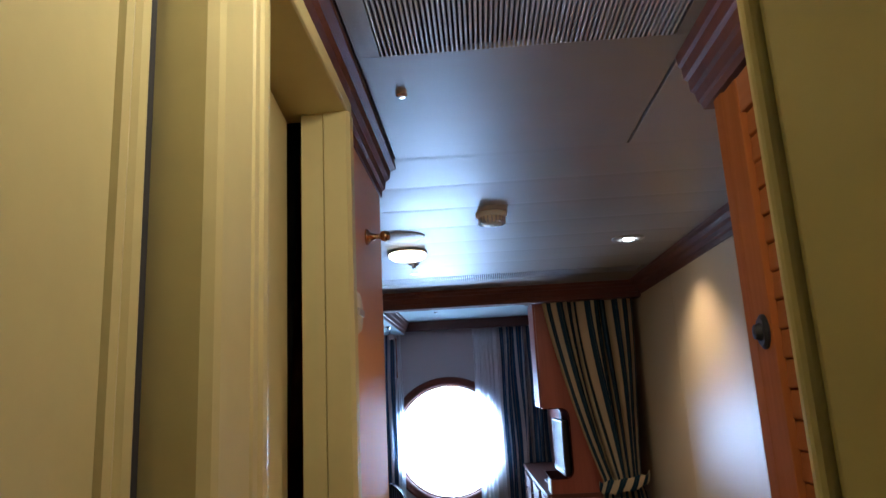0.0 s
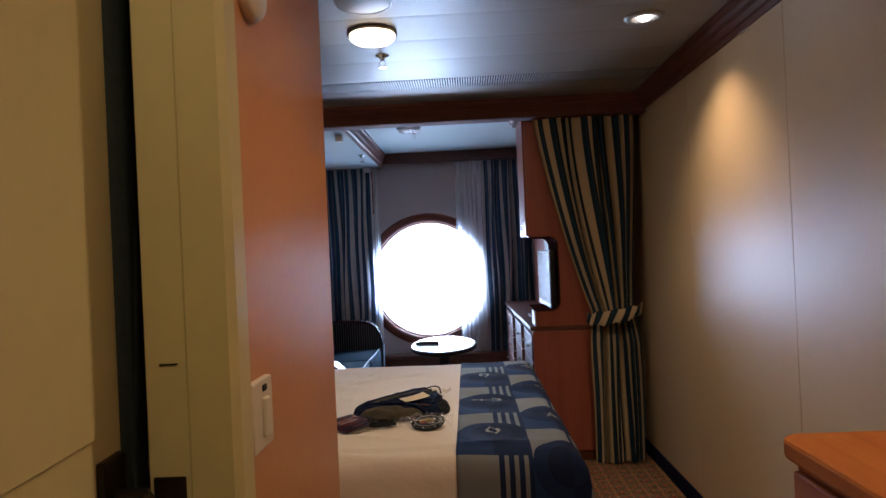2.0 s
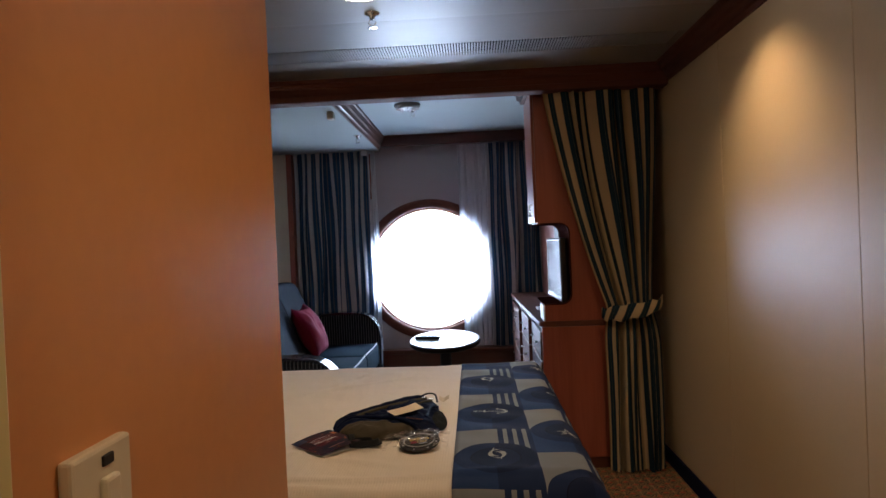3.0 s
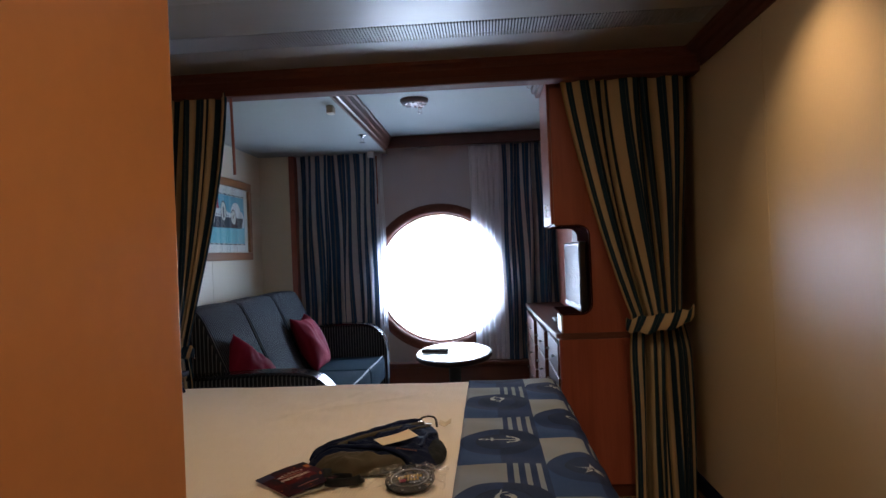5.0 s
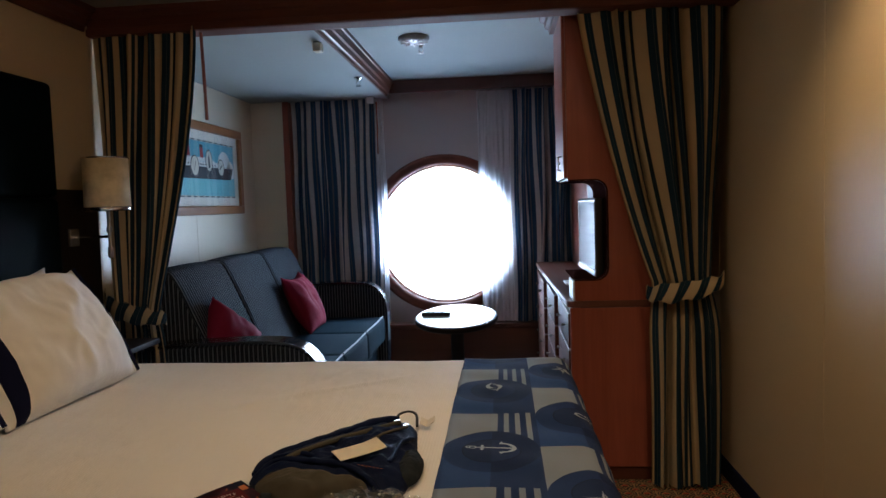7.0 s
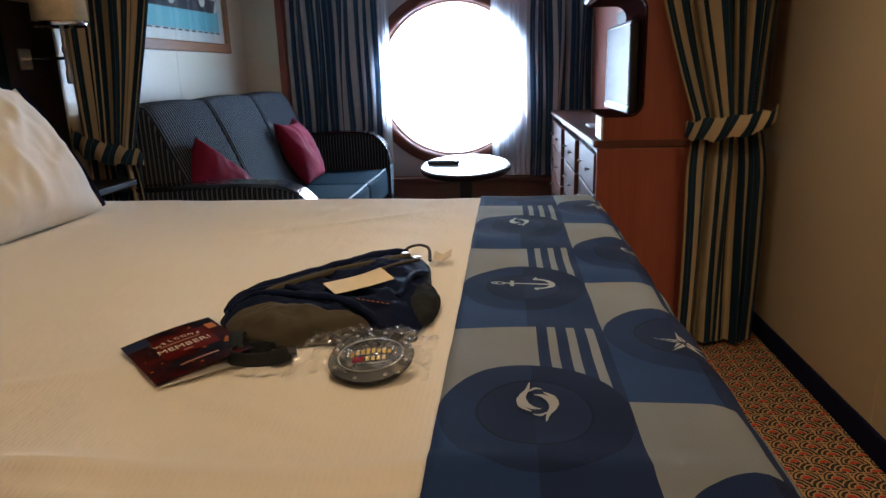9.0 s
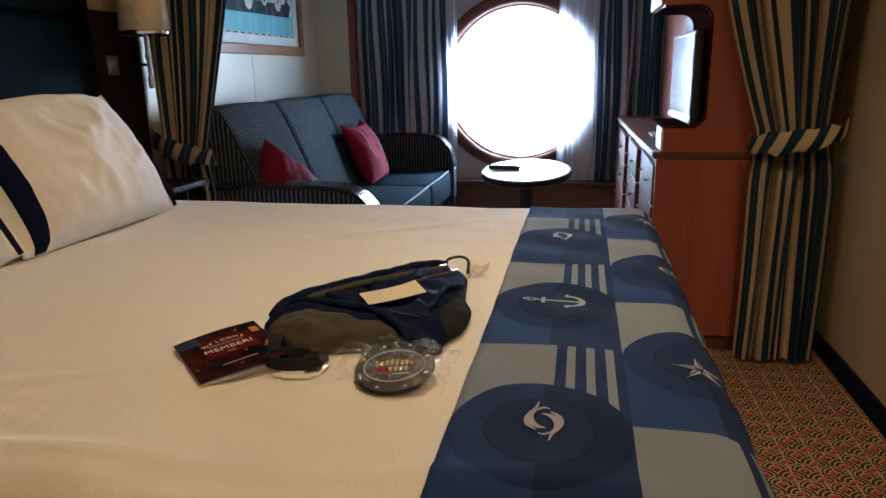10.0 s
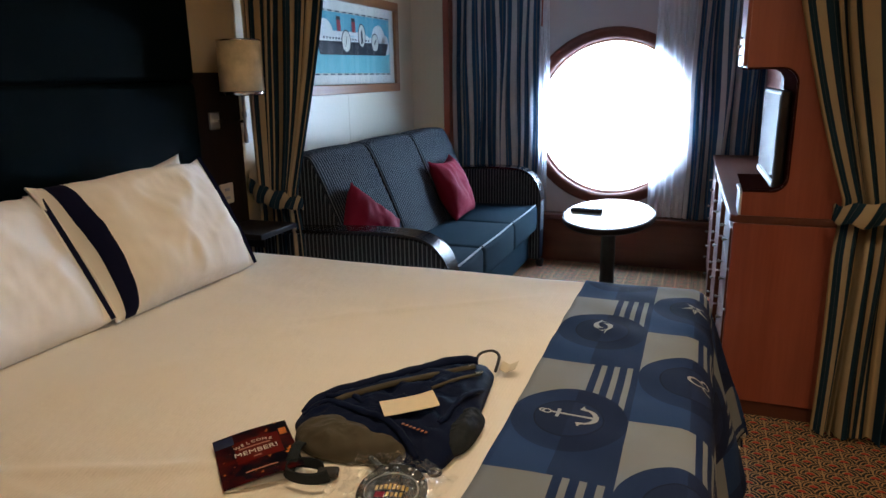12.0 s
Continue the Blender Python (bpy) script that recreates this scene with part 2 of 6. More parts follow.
def carpet_material():
    """Fan pattern in gold, navy arcs and red buds."""
    m, t, b = nodes_of("fan_pattern_carpet")
    sep = t.nodes.new("ShaderNodeSeparateXYZ")
    wob = noise_at(t, coords(t), 60, 2)
    t.links.new(coords(t), sep.inputs[0])
    S = 0.078
    x = op(t, "DIVIDE", op(t, "ADD", sep.outputs[0], op(t, "MULTIPLY", wob, 0.006)), S)
    y = op(t, "DIVIDE", op(t, "ADD", sep.outputs[1], op(t, "MULTIPLY", wob, 0.006)), S * 0.5)

    def cell(dx, dy):
        fx = op(t, "SUBTRACT", op(t, "FRACT", op(t, "ADD", x, dx)), 0.5)
        fy = op(t, "FRACT", op(t, "MULTIPLY", op(t, "ADD", y, dy), 0.5))
        return fx, fy
    f1x, f1y = cell(0.0, 0.0)
    f2x, f2y = cell(0.5, 1.0)
    d1 = op(t, "SQRT", op(t, "ADD", op(t, "MULTIPLY", f1x, f1x), op(t, "MULTIPLY", f1y, f1y)))
    d2 = op(t, "SQRT", op(t, "ADD", op(t, "MULTIPLY", f2x, f2x), op(t, "MULTIPLY", f2y, f2y)))
    use1 = op(t, "LESS_THAN", d1, 0.5)
    d = op(t, "ADD", op(t, "MULTIPLY", use1, d1), op(t, "MULTIPLY", op(t, "SUBTRACT", 1.0, use1), d2))
    fx = op(t, "ADD", op(t, "MULTIPLY", use1, f1x), op(t, "MULTIPLY", op(t, "SUBTRACT", 1.0, use1), f2x))
    line = op(t, "GREATER_THAN", op(t, "FRACT", op(t, "MULTIPLY", d, 6.0)), 0.37)
    stalk = op(t, "LESS_THAN", op(t, "ABSOLUTE", fx), 0.035)
    rim = op(t, "GREATER_THAN", op(t, "MULTIPLY", use1, d1), 0.455)
    line = op(t, "MULTIPLY", line, op(t, "SUBTRACT", 1.0, op(t, "MAXIMUM", stalk, rim)))
    bud = op(t, "LESS_THAN", d, 0.17)
    gold = mix(t, noise_at(t, coords(t), 30, 2), (0.43, 0.23, 0.09), (0.55, 0.36, 0.17))
    col = mix(t, line, gold, (0.012, 0.014, 0.013))
    col = mix(t, bud, col, (0.50, 0.045, 0.02))
    n = noise_at(t, coords(t), 700, 2)
    t.links.new(mix(t, op(t, "MULTIPLY", n, 0.30), col, (0.02, 0.015, 0.012)), b.inputs["Base Color"])
    b.inputs["Roughness"].default_value = 0.95
    bump(t, b, n, 0.5, 0.004)
    return m


def runner_material():
    """Woven squares: pale blocks, bars and dark discs; u across, v along, in metres."""
    m, t, b = nodes_of("nautical_runner_weave")
    sep = t.nodes.new("ShaderNodeSeparateXYZ")
    t.links.new(coords(t, "UV"), sep.inputs[0])
    u, v = sep.outputs[0], sep.outputs[1]
    P, W = 0.425, 0.20
    column = op(t, "FLOOR", op(t, "DIVIDE", u, W))
    cu = op(t, "SUBTRACT", u, op(t, "MULTIPLY", column, W))
    odd = op(t, "MODULO", column, 2.0)
    # v measured down from the upper edge of a pale block
    w = op(t, "MULTIPLY", op(t, "FRACT", op(t, "DIVIDE", op(t, "SUBTRACT", op(t, "SUBTRACT", 3.08 + P * 10, op(t, "MULTIPLY", odd, P * 0.5)), v), P)), P)
    pale_row = op(t, "LESS_THAN", w, 0.222)
    left = op(t, "LESS_THAN", cu, 0.10)
    bars = op(t, "LESS_THAN", op(t, "FRACT", op(t, "DIVIDE", op(t, "SUBTRACT", cu, 0.100), 0.0255)), 0.44)
    light = op(t, "MULTIPLY", pale_row, op(t, "MAXIMUM", left, bars))

    def disc(cy, r):
        dx, dy = op(t, "SUBTRACT", cu, 0.10), op(t, "MULTIPLY", op(t, "SUBTRACT", w, cy), 0.9)
        return op(t, "LESS_THAN", op(t, "ADD", op(t, "MULTIPLY", dx, dx), op(t, "MULTIPLY", dy, dy)), r * r)
    big = op(t, "MAXIMUM", disc(0.235, 0.1), disc(0.235 - P, 0.1))
    small = disc(0.235, 0.058)
    rim = op(t, "SUBTRACT", disc(0.235, 0.061), disc(0.235, 0.058))
    blue = mix(t, left, (0.012, 0.029, 0.100), (0.021, 0.054, 0.170))
    col = mix(t, light, blue, (0.25, 0.28, 0.32))
    col = mix(t, big, col, mix(t, left, (0.007, 0.016, 0.062), (0.012, 0.029, 0.100)))
    col = mix(t, small, col, mix(t, left, (0.013, 0.026, 0.085), (0.009, 0.019, 0.066)))
    col = mix(t, rim, col, (0.005, 0.010, 0.04))
    n = noise_at(t, scaled(t, coords(t, "UV"), 1, 1.4, 1), 700, 2)
    n2 = noise_at(t, coords(t), 9, 3)
    t.links.new(mix(t, op(t, "MULTIPLY", op(t, "ADD", n, op(t, "MULTIPLY", n2, 0.5)), 0.35), col, (0.004, 0.006, 0.014)), b.inputs["Base Color"])
    b.inputs["Roughness"].default_value = 0.85
    b.inputs["Specular IOR Level"].default_value = 0.15
    bump(t, b, op(t, "ADD", n, op(t, "MULTIPLY", op(t, "ADD", light, big), 0.8)), 0.3, 0.002)
    return m


PANE = glass_material("window_glass", (1, 1, 1))
SHEER = sheer_material()
CARPET = carpet_material()
RUNNER = runner_material()


# ---- building helpers ----
def mesh_of(name, bm, material, smooth=False):
    me = bpy.data.meshes.new(name)
    bmesh.ops.recalc_face_normals(bm, faces=bm.faces)
    for f in bm.faces:
        f.smooth = smooth
    bm.to_mesh(me)
    bm.free()
    for mm in (material if isinstance(material, (list, tuple)) else [material]):
        me.materials.append(mm)
    return me


def part(name, bm, material, parent, label="", smooth=False):
    ob = new(name, mesh_of(name, bm, material, smooth))
    ob.parent = parent
    if parent.parent is None:
        ob.matrix_parent_inverse = Matrix.Translation(-parent.location)
    return tagged(ob, label)


def thing(name, at, label, category, group=""):
    e = new(name)
    e.empty_display_size = 0.05
    e.location = at
    return tagged(e, label, category, group)


def single(name, bm, material, label, category, group="", kind="", smooth=False):
    return tagged(new(name, mesh_of(name, bm, material, smooth)), label, category, group, kind)


def struct(name, bm, material, label, category="", smooth=False):
    return tagged(new(name, mesh_of(name, bm, material, smooth)), label, category or name.split("_")[0], kind="structure")


def box(x0, y0, z0, x1, y1, z1, bevel=0.0, bm=None, segments=2, m=None):
    """A box between two corners, with rounded edges, added to bm."""
    own = bmesh.new()
    bmesh.ops.create_cube(own, size=1.0)
    bmesh.ops.scale(own, vec=(abs(x1 - x0), abs(y1 - y0), abs(z1 - z0)), verts=own.verts)
    if bevel:
        bmesh.ops.bevel(own, geom=own.edges[:], offset=bevel, segments=segments, affect="EDGES", profile=0.5)
    bmesh.ops.translate(own, vec=((x0 + x1) / 2, (y0 + y1) / 2, (z0 + z1) / 2), verts=own.verts)
    if m is not None:
        bmesh.ops.transform(own, matrix=m, verts=own.verts)
    return join(bm, own)


def join(bm, own):
    if bm is None:
        return own
    me = bpy.data.meshes.new("tmp")
    own.to_mesh(me)
    own.free()
    bm.from_mesh(me)
    bpy.data.meshes.remove(me)
    return bm


def lathe(profile, at, axis="z", steps=28, bm=None, squash=(1, 1)):
    """A turned body: profile of (radius, height) about an axis through at."""
    own = bmesh.new()
    rings = []
    for r, h in profile:
        ring = []
        for i in range(steps):
            a = 2 * math.pi * i / steps
            c, s = max(r, 1e-5) * math.cos(a) * squash[0], max(r, 1e-5) * math.sin(a) * squash[1]
            p = {"z": (c, s, h), "x": (h, c, s), "y": (c, h, s)}[axis]
            ring.append(own.verts.new((at[0] + p[0], at[1] + p[1], at[2] + p[2])))
        rings.append(ring)
    for a, b in zip(rings, rings[1:]):
        for i in range(steps):
            own.faces.new((a[i], a[(i + 1) % steps], b[(i + 1) % steps], b[i]))
    own.faces.new(rings[0])
    own.faces.new(rings[-1])
    return join(bm, own)


def extrude(points, axis, a, b, bm=None, bevel=0.0):
    """A closed outline in the plane across an axis, run from a to b along it. Points are (x, z) for y, (y, z) for x, (x, y) for z."""
    own = bmesh.new()
    put = {"x": lambda p, h: (h, p[0], p[1]), "y": lambda p, h: (p[0], h, p[1]), "z": lambda p, h: (p[0], p[1], h)}[axis]
    lo = [own.verts.new(put(p, a)) for p in points]
    hi = [own.verts.new(put(p, b)) for p in points]
    own.faces.new(lo)
    own.faces.new(hi[::-1])
    n = len(points)
    for i in range(n):
        own.faces.new((lo[i], lo[(i + 1) % n], hi[(i + 1) % n], hi[i]))
    if bevel:
        bmesh.ops.recalc_face_normals(own, faces=own.faces)
        bmesh.ops.bevel(own, geom=own.edges[:], offset=bevel, segments=2, affect="EDGES", profile=0.5)
    return join(bm, own)


def tube(points, r, bm=None, steps=10, closed=False):
    """A round rod along a polyline."""
    own = bmesh.new()
    pts = [Vector(p) for p in points]
    rings = []
    for i, p in enumerate(pts):
        d = (pts[min(i + 1, len(pts) - 1)] - pts[max(i - 1, 0)])
        if closed:
            d = pts[(i + 1) % len(pts)] - pts[i - 1]
        q = d.to_track_quat("Z", "Y")
        rings.append([own.verts.new(p + q @ Vector((r * math.cos(a), r * math.sin(a), 0))) for a in (2 * math.pi * k / steps for k in range(steps))])
    pairs = list(zip(rings, rings[1:])) + ([(rings[-1], rings[0])] if closed else [])
    for a, b in pairs:
        for i in range(steps):
            own.faces.new((a[i], a[(i + 1) % steps], b[(i + 1) % steps], b[i]))
    if not closed:
        own.faces.new(rings[0][::-1])
        own.faces.new(rings[-1])
    return join(bm, own)


def sheet(fn, nu, nv, thick=0.0, uv=None, bm=None):
    """A surface fn(i/nu, j/nv) -> point, with UVs, optionally thickened along its normals."""
    own = bmesh.new()
    layer = own.loops.layers.uv.new("UVMap")
    grid = [[own.verts.new(fn(i / nu, j / nv)) for j in range(nv + 1)] for i in range(nu + 1)]
    uv = uv or (lambda a, b: (a, b))
    where = {}
    for i in range(nu + 1):
        for j in range(nv + 1):
            where[grid[i][j]] = uv(i / nu, j / nv)
    for i in range(nu):
        for j in range(nv):
            own.faces.new((grid[i][j], grid[i + 1][j], grid[i + 1][j + 1], grid[i][j + 1]))
    for f in own.faces:
        for l in f.loops:
            l[layer].uv = where[l.vert]
    if thick:
        bmesh.ops.recalc_face_normals(own, faces=own.faces)
        bmesh.ops.solidify(own, geom=own.faces[:], thickness=thick)
    return join(bm, own)


# ---- structure ----
T = 0.12
struct("floor", box(-1.7, BACK - 0.2, -0.1, 1.6, WINDOW + 0.2, 0.0), CARPET, "patterned carpet in gold, navy and red fans", "carpet")


def ceiling_mesh():
    """Metal planks across the cabin, with open joints, and a framed hatch over the entry."""
    bm = bmesh.new()
    seams = [1.75, 2.03, 2.305, 2.58, 2.855, 3.13, 3.405, 3.745]
    for a, b in zip(seams, seams[1:]):
        sag = [(a + 0.0007 + (b - a - 0.0014) * k / 12, CEIL + 0.0016 * (1 - math.sin(math.pi * k / 12)) + (0.0008 if k in (0, 12) else 0)) for k in range(13)]
        extrude(sag + [(b - 0.0007, CEIL + 0.02), (a + 0.0007, CEIL + 0.02)], "x", LEFT - 0.1, RIGHT + 0.1, bm)
    box(LEFT - 0.1, 3.925, CEIL, RIGHT + 0.1, BEAM_Y + 0.05, CEIL + 0.02, 0.0025, bm)
    box(LEFT - 0.1, 3.748, CEIL, -1.10, 3.922, CEIL + 0.02, 0.0025, bm)
    box(1.25, 3.748, CEIL, RIGHT + 0.1, 3.922, CEIL + 0.02, 0.0025, bm)
    box(JOINT + 0.006, BACK, CEIL, RIGHT + 0.1, 1.748, CEIL + 0.02, 0.002, bm)
    box(LEFT - 0.1, BACK, CEIL, 0.098, 1.748, CEIL + 0.02, 0.002, bm)
    box(0.104, 1.155, CEIL, JOINT, 1.748, CEIL + 0.02, 0.002, bm)
    box(0.104, BACK, CEIL, JOINT, 0.60, CEIL + 0.02, 0.002, bm)
    box(0.104, 0.60, CEIL, 0.150, 1.155, CEIL + 0.02, 0.0, bm)
    box(0.730, 0.60, CEIL, JOINT, 1.155, CEIL + 0.02, 0.0, bm)
    return bm


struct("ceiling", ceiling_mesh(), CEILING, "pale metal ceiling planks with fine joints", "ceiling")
struct("ceiling_deck", box(LEFT_FAR - 0.2, BACK - 0.2, CEIL + 0.06, RIGHT + 0.2, BEAM_Y + 0.05, CEIL + 0.12), SHADOW_GAP, "dark deck above the ceiling planks", "ceiling")
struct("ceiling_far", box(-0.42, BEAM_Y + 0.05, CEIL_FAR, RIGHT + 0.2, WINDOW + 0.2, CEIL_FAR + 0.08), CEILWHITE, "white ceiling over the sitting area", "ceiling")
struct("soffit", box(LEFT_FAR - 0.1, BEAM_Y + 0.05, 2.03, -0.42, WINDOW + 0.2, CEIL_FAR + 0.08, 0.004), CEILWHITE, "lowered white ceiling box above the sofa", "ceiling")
_sm = [(-0.42, 2.03), (-0.408, 2.03), (-0.402, 2.045), (-0.392, 2.05), (-0.387, 2.075), (-0.378, 2.085), (-0.370, 2.115), (-0.362, 2.12), (-0.362, CEIL_FAR), (-0.42, CEIL_FAR)]
struct("trim_soffit", extrude(_sm, "y", BEAM_Y + 0.08, WINDOW - 0.14), CHERRY_Y, "stepped wooden moulding along the ceiling box", "trim")


def panelled(name, face, pieces, label):
    """A wall of panels: pieces of (bmesh) under one backing."""
    back = struct(name, face, SHADOW_GAP, label, "wall")
    for bm, mat in pieces:
        part("panel", bm, mat, back)
    return back


_edges = [1.70, 2.632, 3.58, 4.55, 5.5, WINDOW]
panelled("wall_right", box(RIGHT + 0.004, BACK, 0, RIGHT + T, WINDOW, CEIL_FAR + 0.05),
         [(box(RIGHT, a + 0.0015, 0.0, RIGHT + 0.02, b - 0.0015, CEIL_FAR, 0.0015), PANEL) for a, b in zip(_edges, _edges[1:])]
         + [(box(RIGHT, BACK, 0, RIGHT + 0.02, 1.6985, CEIL, 0.001), PANEL)], "beige laminate wall panels with fine upright joints")
panelled("wall_left", box(LEFT - T, 1.79, 0, LEFT - 0.004, BEAM_Y + 0.1, CEIL + 0.05),
         [(box(LEFT - 0.02, a + 0.0015, 0, LEFT, b - 0.0015, CEIL, 0.0015), PANEL) for a, b in ((1.79, 2.63), (2.63, 3.5), (3.5, BEAM_Y + 0.1))], "beige laminate wall behind the bed")
panelled("wall_left_far", box(LEFT_FAR - T, BEAM_Y + 0.1, 0, LEFT_FAR - 0.004, WINDOW, CEIL_FAR + 0.05),
         [(box(LEFT_FAR - 0.02, a + 0.0015, 0, LEFT_FAR, b - 0.0015, 2.03, 0.0015), IVORY) for a, b in ((BEAM_Y + 0.1, 5.46), (5.46, WINDOW))], "ivory laminate wall behind the sofa")
struct("wall_return", box(LEFT_FAR - 0.05, BEAM_Y + 0.06, 0, LEFT - 0.02, BEAM_Y + 0.1, 2.03), IVORY, "ivory wall return behind the drape", "wall")
struct("wall_end", box(-1.7, BACK - T, 0, 1.6, BACK, CEIL + 0.06), CREAM, "cream wall closing the entry passage", "wall")
# bathroom block beside the passage
struct("wall_bath_end", box(LEFT - 0.02, 1.67, 0, HALL_L - 0.006, 1.79, CEIL), PINKISH, "salmon laminate end of the bathroom block", "wall")
struct("wall_bath", box(0.0, 1.14, 0, HALL_L, 1.787, CEIL, 0.004), PINKISH, "salmon-beige laminate wall of the passage", "wall")
# darkness of the unlit bathroom is put into this wall's colour
struct("wall_bath_inner", box(-0.9, BACK, 0, -0.82, 1.67, CEIL), SHADOW_GAP, "bathroom interior wall, coloured near-black for the unlit room", "wall")
struct("wall_entry", box(-0.06, BACK, 0, 0.018, 0.485, CEIL, 0.004), CREAM, "cream laminate wall beside the entrance", "wall")
struct("trim_entry_edge", extrude([(0.018, 0.446), (0.024, 0.448), (0.026, 0.457), (0.022, 0.466), (0.027, 0.470), (0.029, 0.480), (0.026, 0.487), (0.018, 0.489)], "z", 0, CEIL), CREAM, "beaded cream edge strip", "trim")
struct("trim_gap", box(-0.05, 0.4895, 0, 0.0225, 0.5045, CEIL), SHADOW_GAP, "dark joint beside the door casing", "trim")
# window wall: a round opening through its thickness


def holed_wall(x0, x1, z0, z1, y0, y1, cx, cz, r, n=64):
    bm = bmesh.new()
    def outline(y):
        inner, outer = [], []
        for i in range(n):
            a = 2 * math.pi * i / n
            c, s = math.cos(a), math.sin(a)
            inner.append(bm.verts.new((cx + r * c, y, cz + r * s)))
            k = min(((x1 - cx) / c if c > 1e-6 else (x0 - cx) / c if c < -1e-6 else 1e9), ((z1 - cz) / s if s > 1e-6 else (z0 - cz) / s if s < -1e-6 else 1e9))
            outer.append(bm.verts.new((cx + k * c, y, cz + k * s)))
        return inner, outer
    a, b = outline(y0), outline(y1)
    for i in range(n):
        j = (i + 1) % n
        bm.faces.new((a[0][i], a[0][j], a[1][j], a[1][i]))
        bm.faces.new((b[0][i], b[0][j], b[1][j], b[1][i]))
        bm.faces.new((a[0][i], a[0][j], b[0][j], b[0][i]))
    return bm


struct("wall_window", holed_wall(-1.75, 1.65, -0.1, 2.3, WINDOW, WINDOW + 0.14, WIN_X, WIN_Z, WIN_R + 0.02), WALLCLOTH, "mauve-grey wall with a round window opening", "wall")
window = tagged(thing("window_1", (WIN_X, WINDOW, WIN_Z), "large round porthole window in a wooden ring", "window"), kind="structure")
_ring = [(WIN_R, 0.10), (WIN_R - 0.005, -0.005), (WIN_R + 0.01, -0.018), (WIN_R + 0.045, -0.022), (WIN_R + 0.065, -0.016), (WIN_R + 0.072, 0.0), (WIN_R + 0.018, 0.002), (WIN_R + 0.018, 0.10)]


def ring_mesh(profile, n=72):
    bm = bmesh.new()
    rings = [[bm.verts.new((WIN_X + r * math.cos(a), WINDOW + h, WIN_Z + r * math.sin(a))) for r, h in profile] for a in (2 * math.pi * i / n for i in range(n))]
    m = len(profile)
    for i in range(n):
        for k in range(m):
            bm.faces.new((rings[i][k], rings[i][(k + 1) % m], rings[(i + 1) % n][(k + 1) % m], rings[(i + 1) % n][k]))
    return bm


part("window_frame", ring_mesh(_ring), RINGWOOD, window, "varnished wooden ring", smooth=True)
part("gasket", ring_mesh([(WIN_R - 0.018, 0.08), (WIN_R - 0.018, 0.095), (WIN_R, 0.095), (WIN_R, 0.08)]), CHROME, window, "pale metal rim")
_pane = part("pane", lathe([(0.0, 0.084), (WIN_R - 0.002, 0.084), (WIN_R - 0.002, 0.090), (0.0, 0.090)], (WIN_X, WINDOW, WIN_Z), "y", 48), PANE, window, "clear glass")
_pane.visible_shadow = False
_sk = struct("backdrop", box(-9, 12, -5, 9, 12.05, 8), SKYGLOW, "bright overcast sky outside the window", "sky")
# beam, crowns, skirting
_beam = [(BEAM_Y, BEAM_Z), (BEAM_Y - 0.012, BEAM_Z + 0.004), (BEAM_Y - 0.012, BEAM_Z + 0.03), (BEAM_Y, BEAM_Z + 0.034), (BEAM_Y, 2.055), (BEAM_Y - 0.012, 2.06), (BEAM_Y - 0.018, 2.075), (BEAM_Y - 0.03, 2.08), (BEAM_Y - 0.034, CEIL), (BEAM_Y + 0.09, CEIL + 0.06), (BEAM_Y + 0.09, BEAM_Z)]
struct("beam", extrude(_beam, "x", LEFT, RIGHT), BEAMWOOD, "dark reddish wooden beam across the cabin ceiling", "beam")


def crown(x, s):
    """A stepped crown moulding on an upright face at x, standing out by s."""
    return [(x, CEIL - 0.095), (x + s * 0.10, CEIL - 0.095), (x + s * 0.14, CEIL - 0.075), (x + s * 0.30, CEIL - 0.070), (x + s * 0.36, CEIL - 0.048), (x + s * 0.60, CEIL - 0.040), (x + s * 0.66, CEIL - 0.018), (x + s, CEIL - 0.012), (x + s, CEIL), (x, CEIL)]


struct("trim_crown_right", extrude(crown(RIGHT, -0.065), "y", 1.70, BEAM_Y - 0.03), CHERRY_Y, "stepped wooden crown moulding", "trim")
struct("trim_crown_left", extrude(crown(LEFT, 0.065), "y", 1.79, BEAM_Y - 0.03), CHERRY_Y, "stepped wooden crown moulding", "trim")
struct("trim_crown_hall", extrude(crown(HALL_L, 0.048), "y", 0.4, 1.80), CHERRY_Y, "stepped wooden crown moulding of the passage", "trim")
struct("baseboard", box(RIGHT - 0.014, 1.70, 0, RIGHT - 0.001, WINDOW, 0.08, 0.004), NAVY, "dark navy skirting along the wall", "skirting")
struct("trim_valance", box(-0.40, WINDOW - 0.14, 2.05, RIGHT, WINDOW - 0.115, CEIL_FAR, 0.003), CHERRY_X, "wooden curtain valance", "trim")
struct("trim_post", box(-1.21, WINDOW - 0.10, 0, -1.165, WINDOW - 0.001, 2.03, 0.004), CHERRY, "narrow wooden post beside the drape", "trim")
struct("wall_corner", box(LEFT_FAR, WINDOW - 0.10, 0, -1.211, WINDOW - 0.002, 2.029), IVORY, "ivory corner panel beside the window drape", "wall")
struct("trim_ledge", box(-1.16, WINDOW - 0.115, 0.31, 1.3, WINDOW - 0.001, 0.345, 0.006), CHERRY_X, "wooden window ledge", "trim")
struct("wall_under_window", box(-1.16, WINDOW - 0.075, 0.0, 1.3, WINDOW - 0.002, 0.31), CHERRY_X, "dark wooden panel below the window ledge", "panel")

# ---- drapes ----


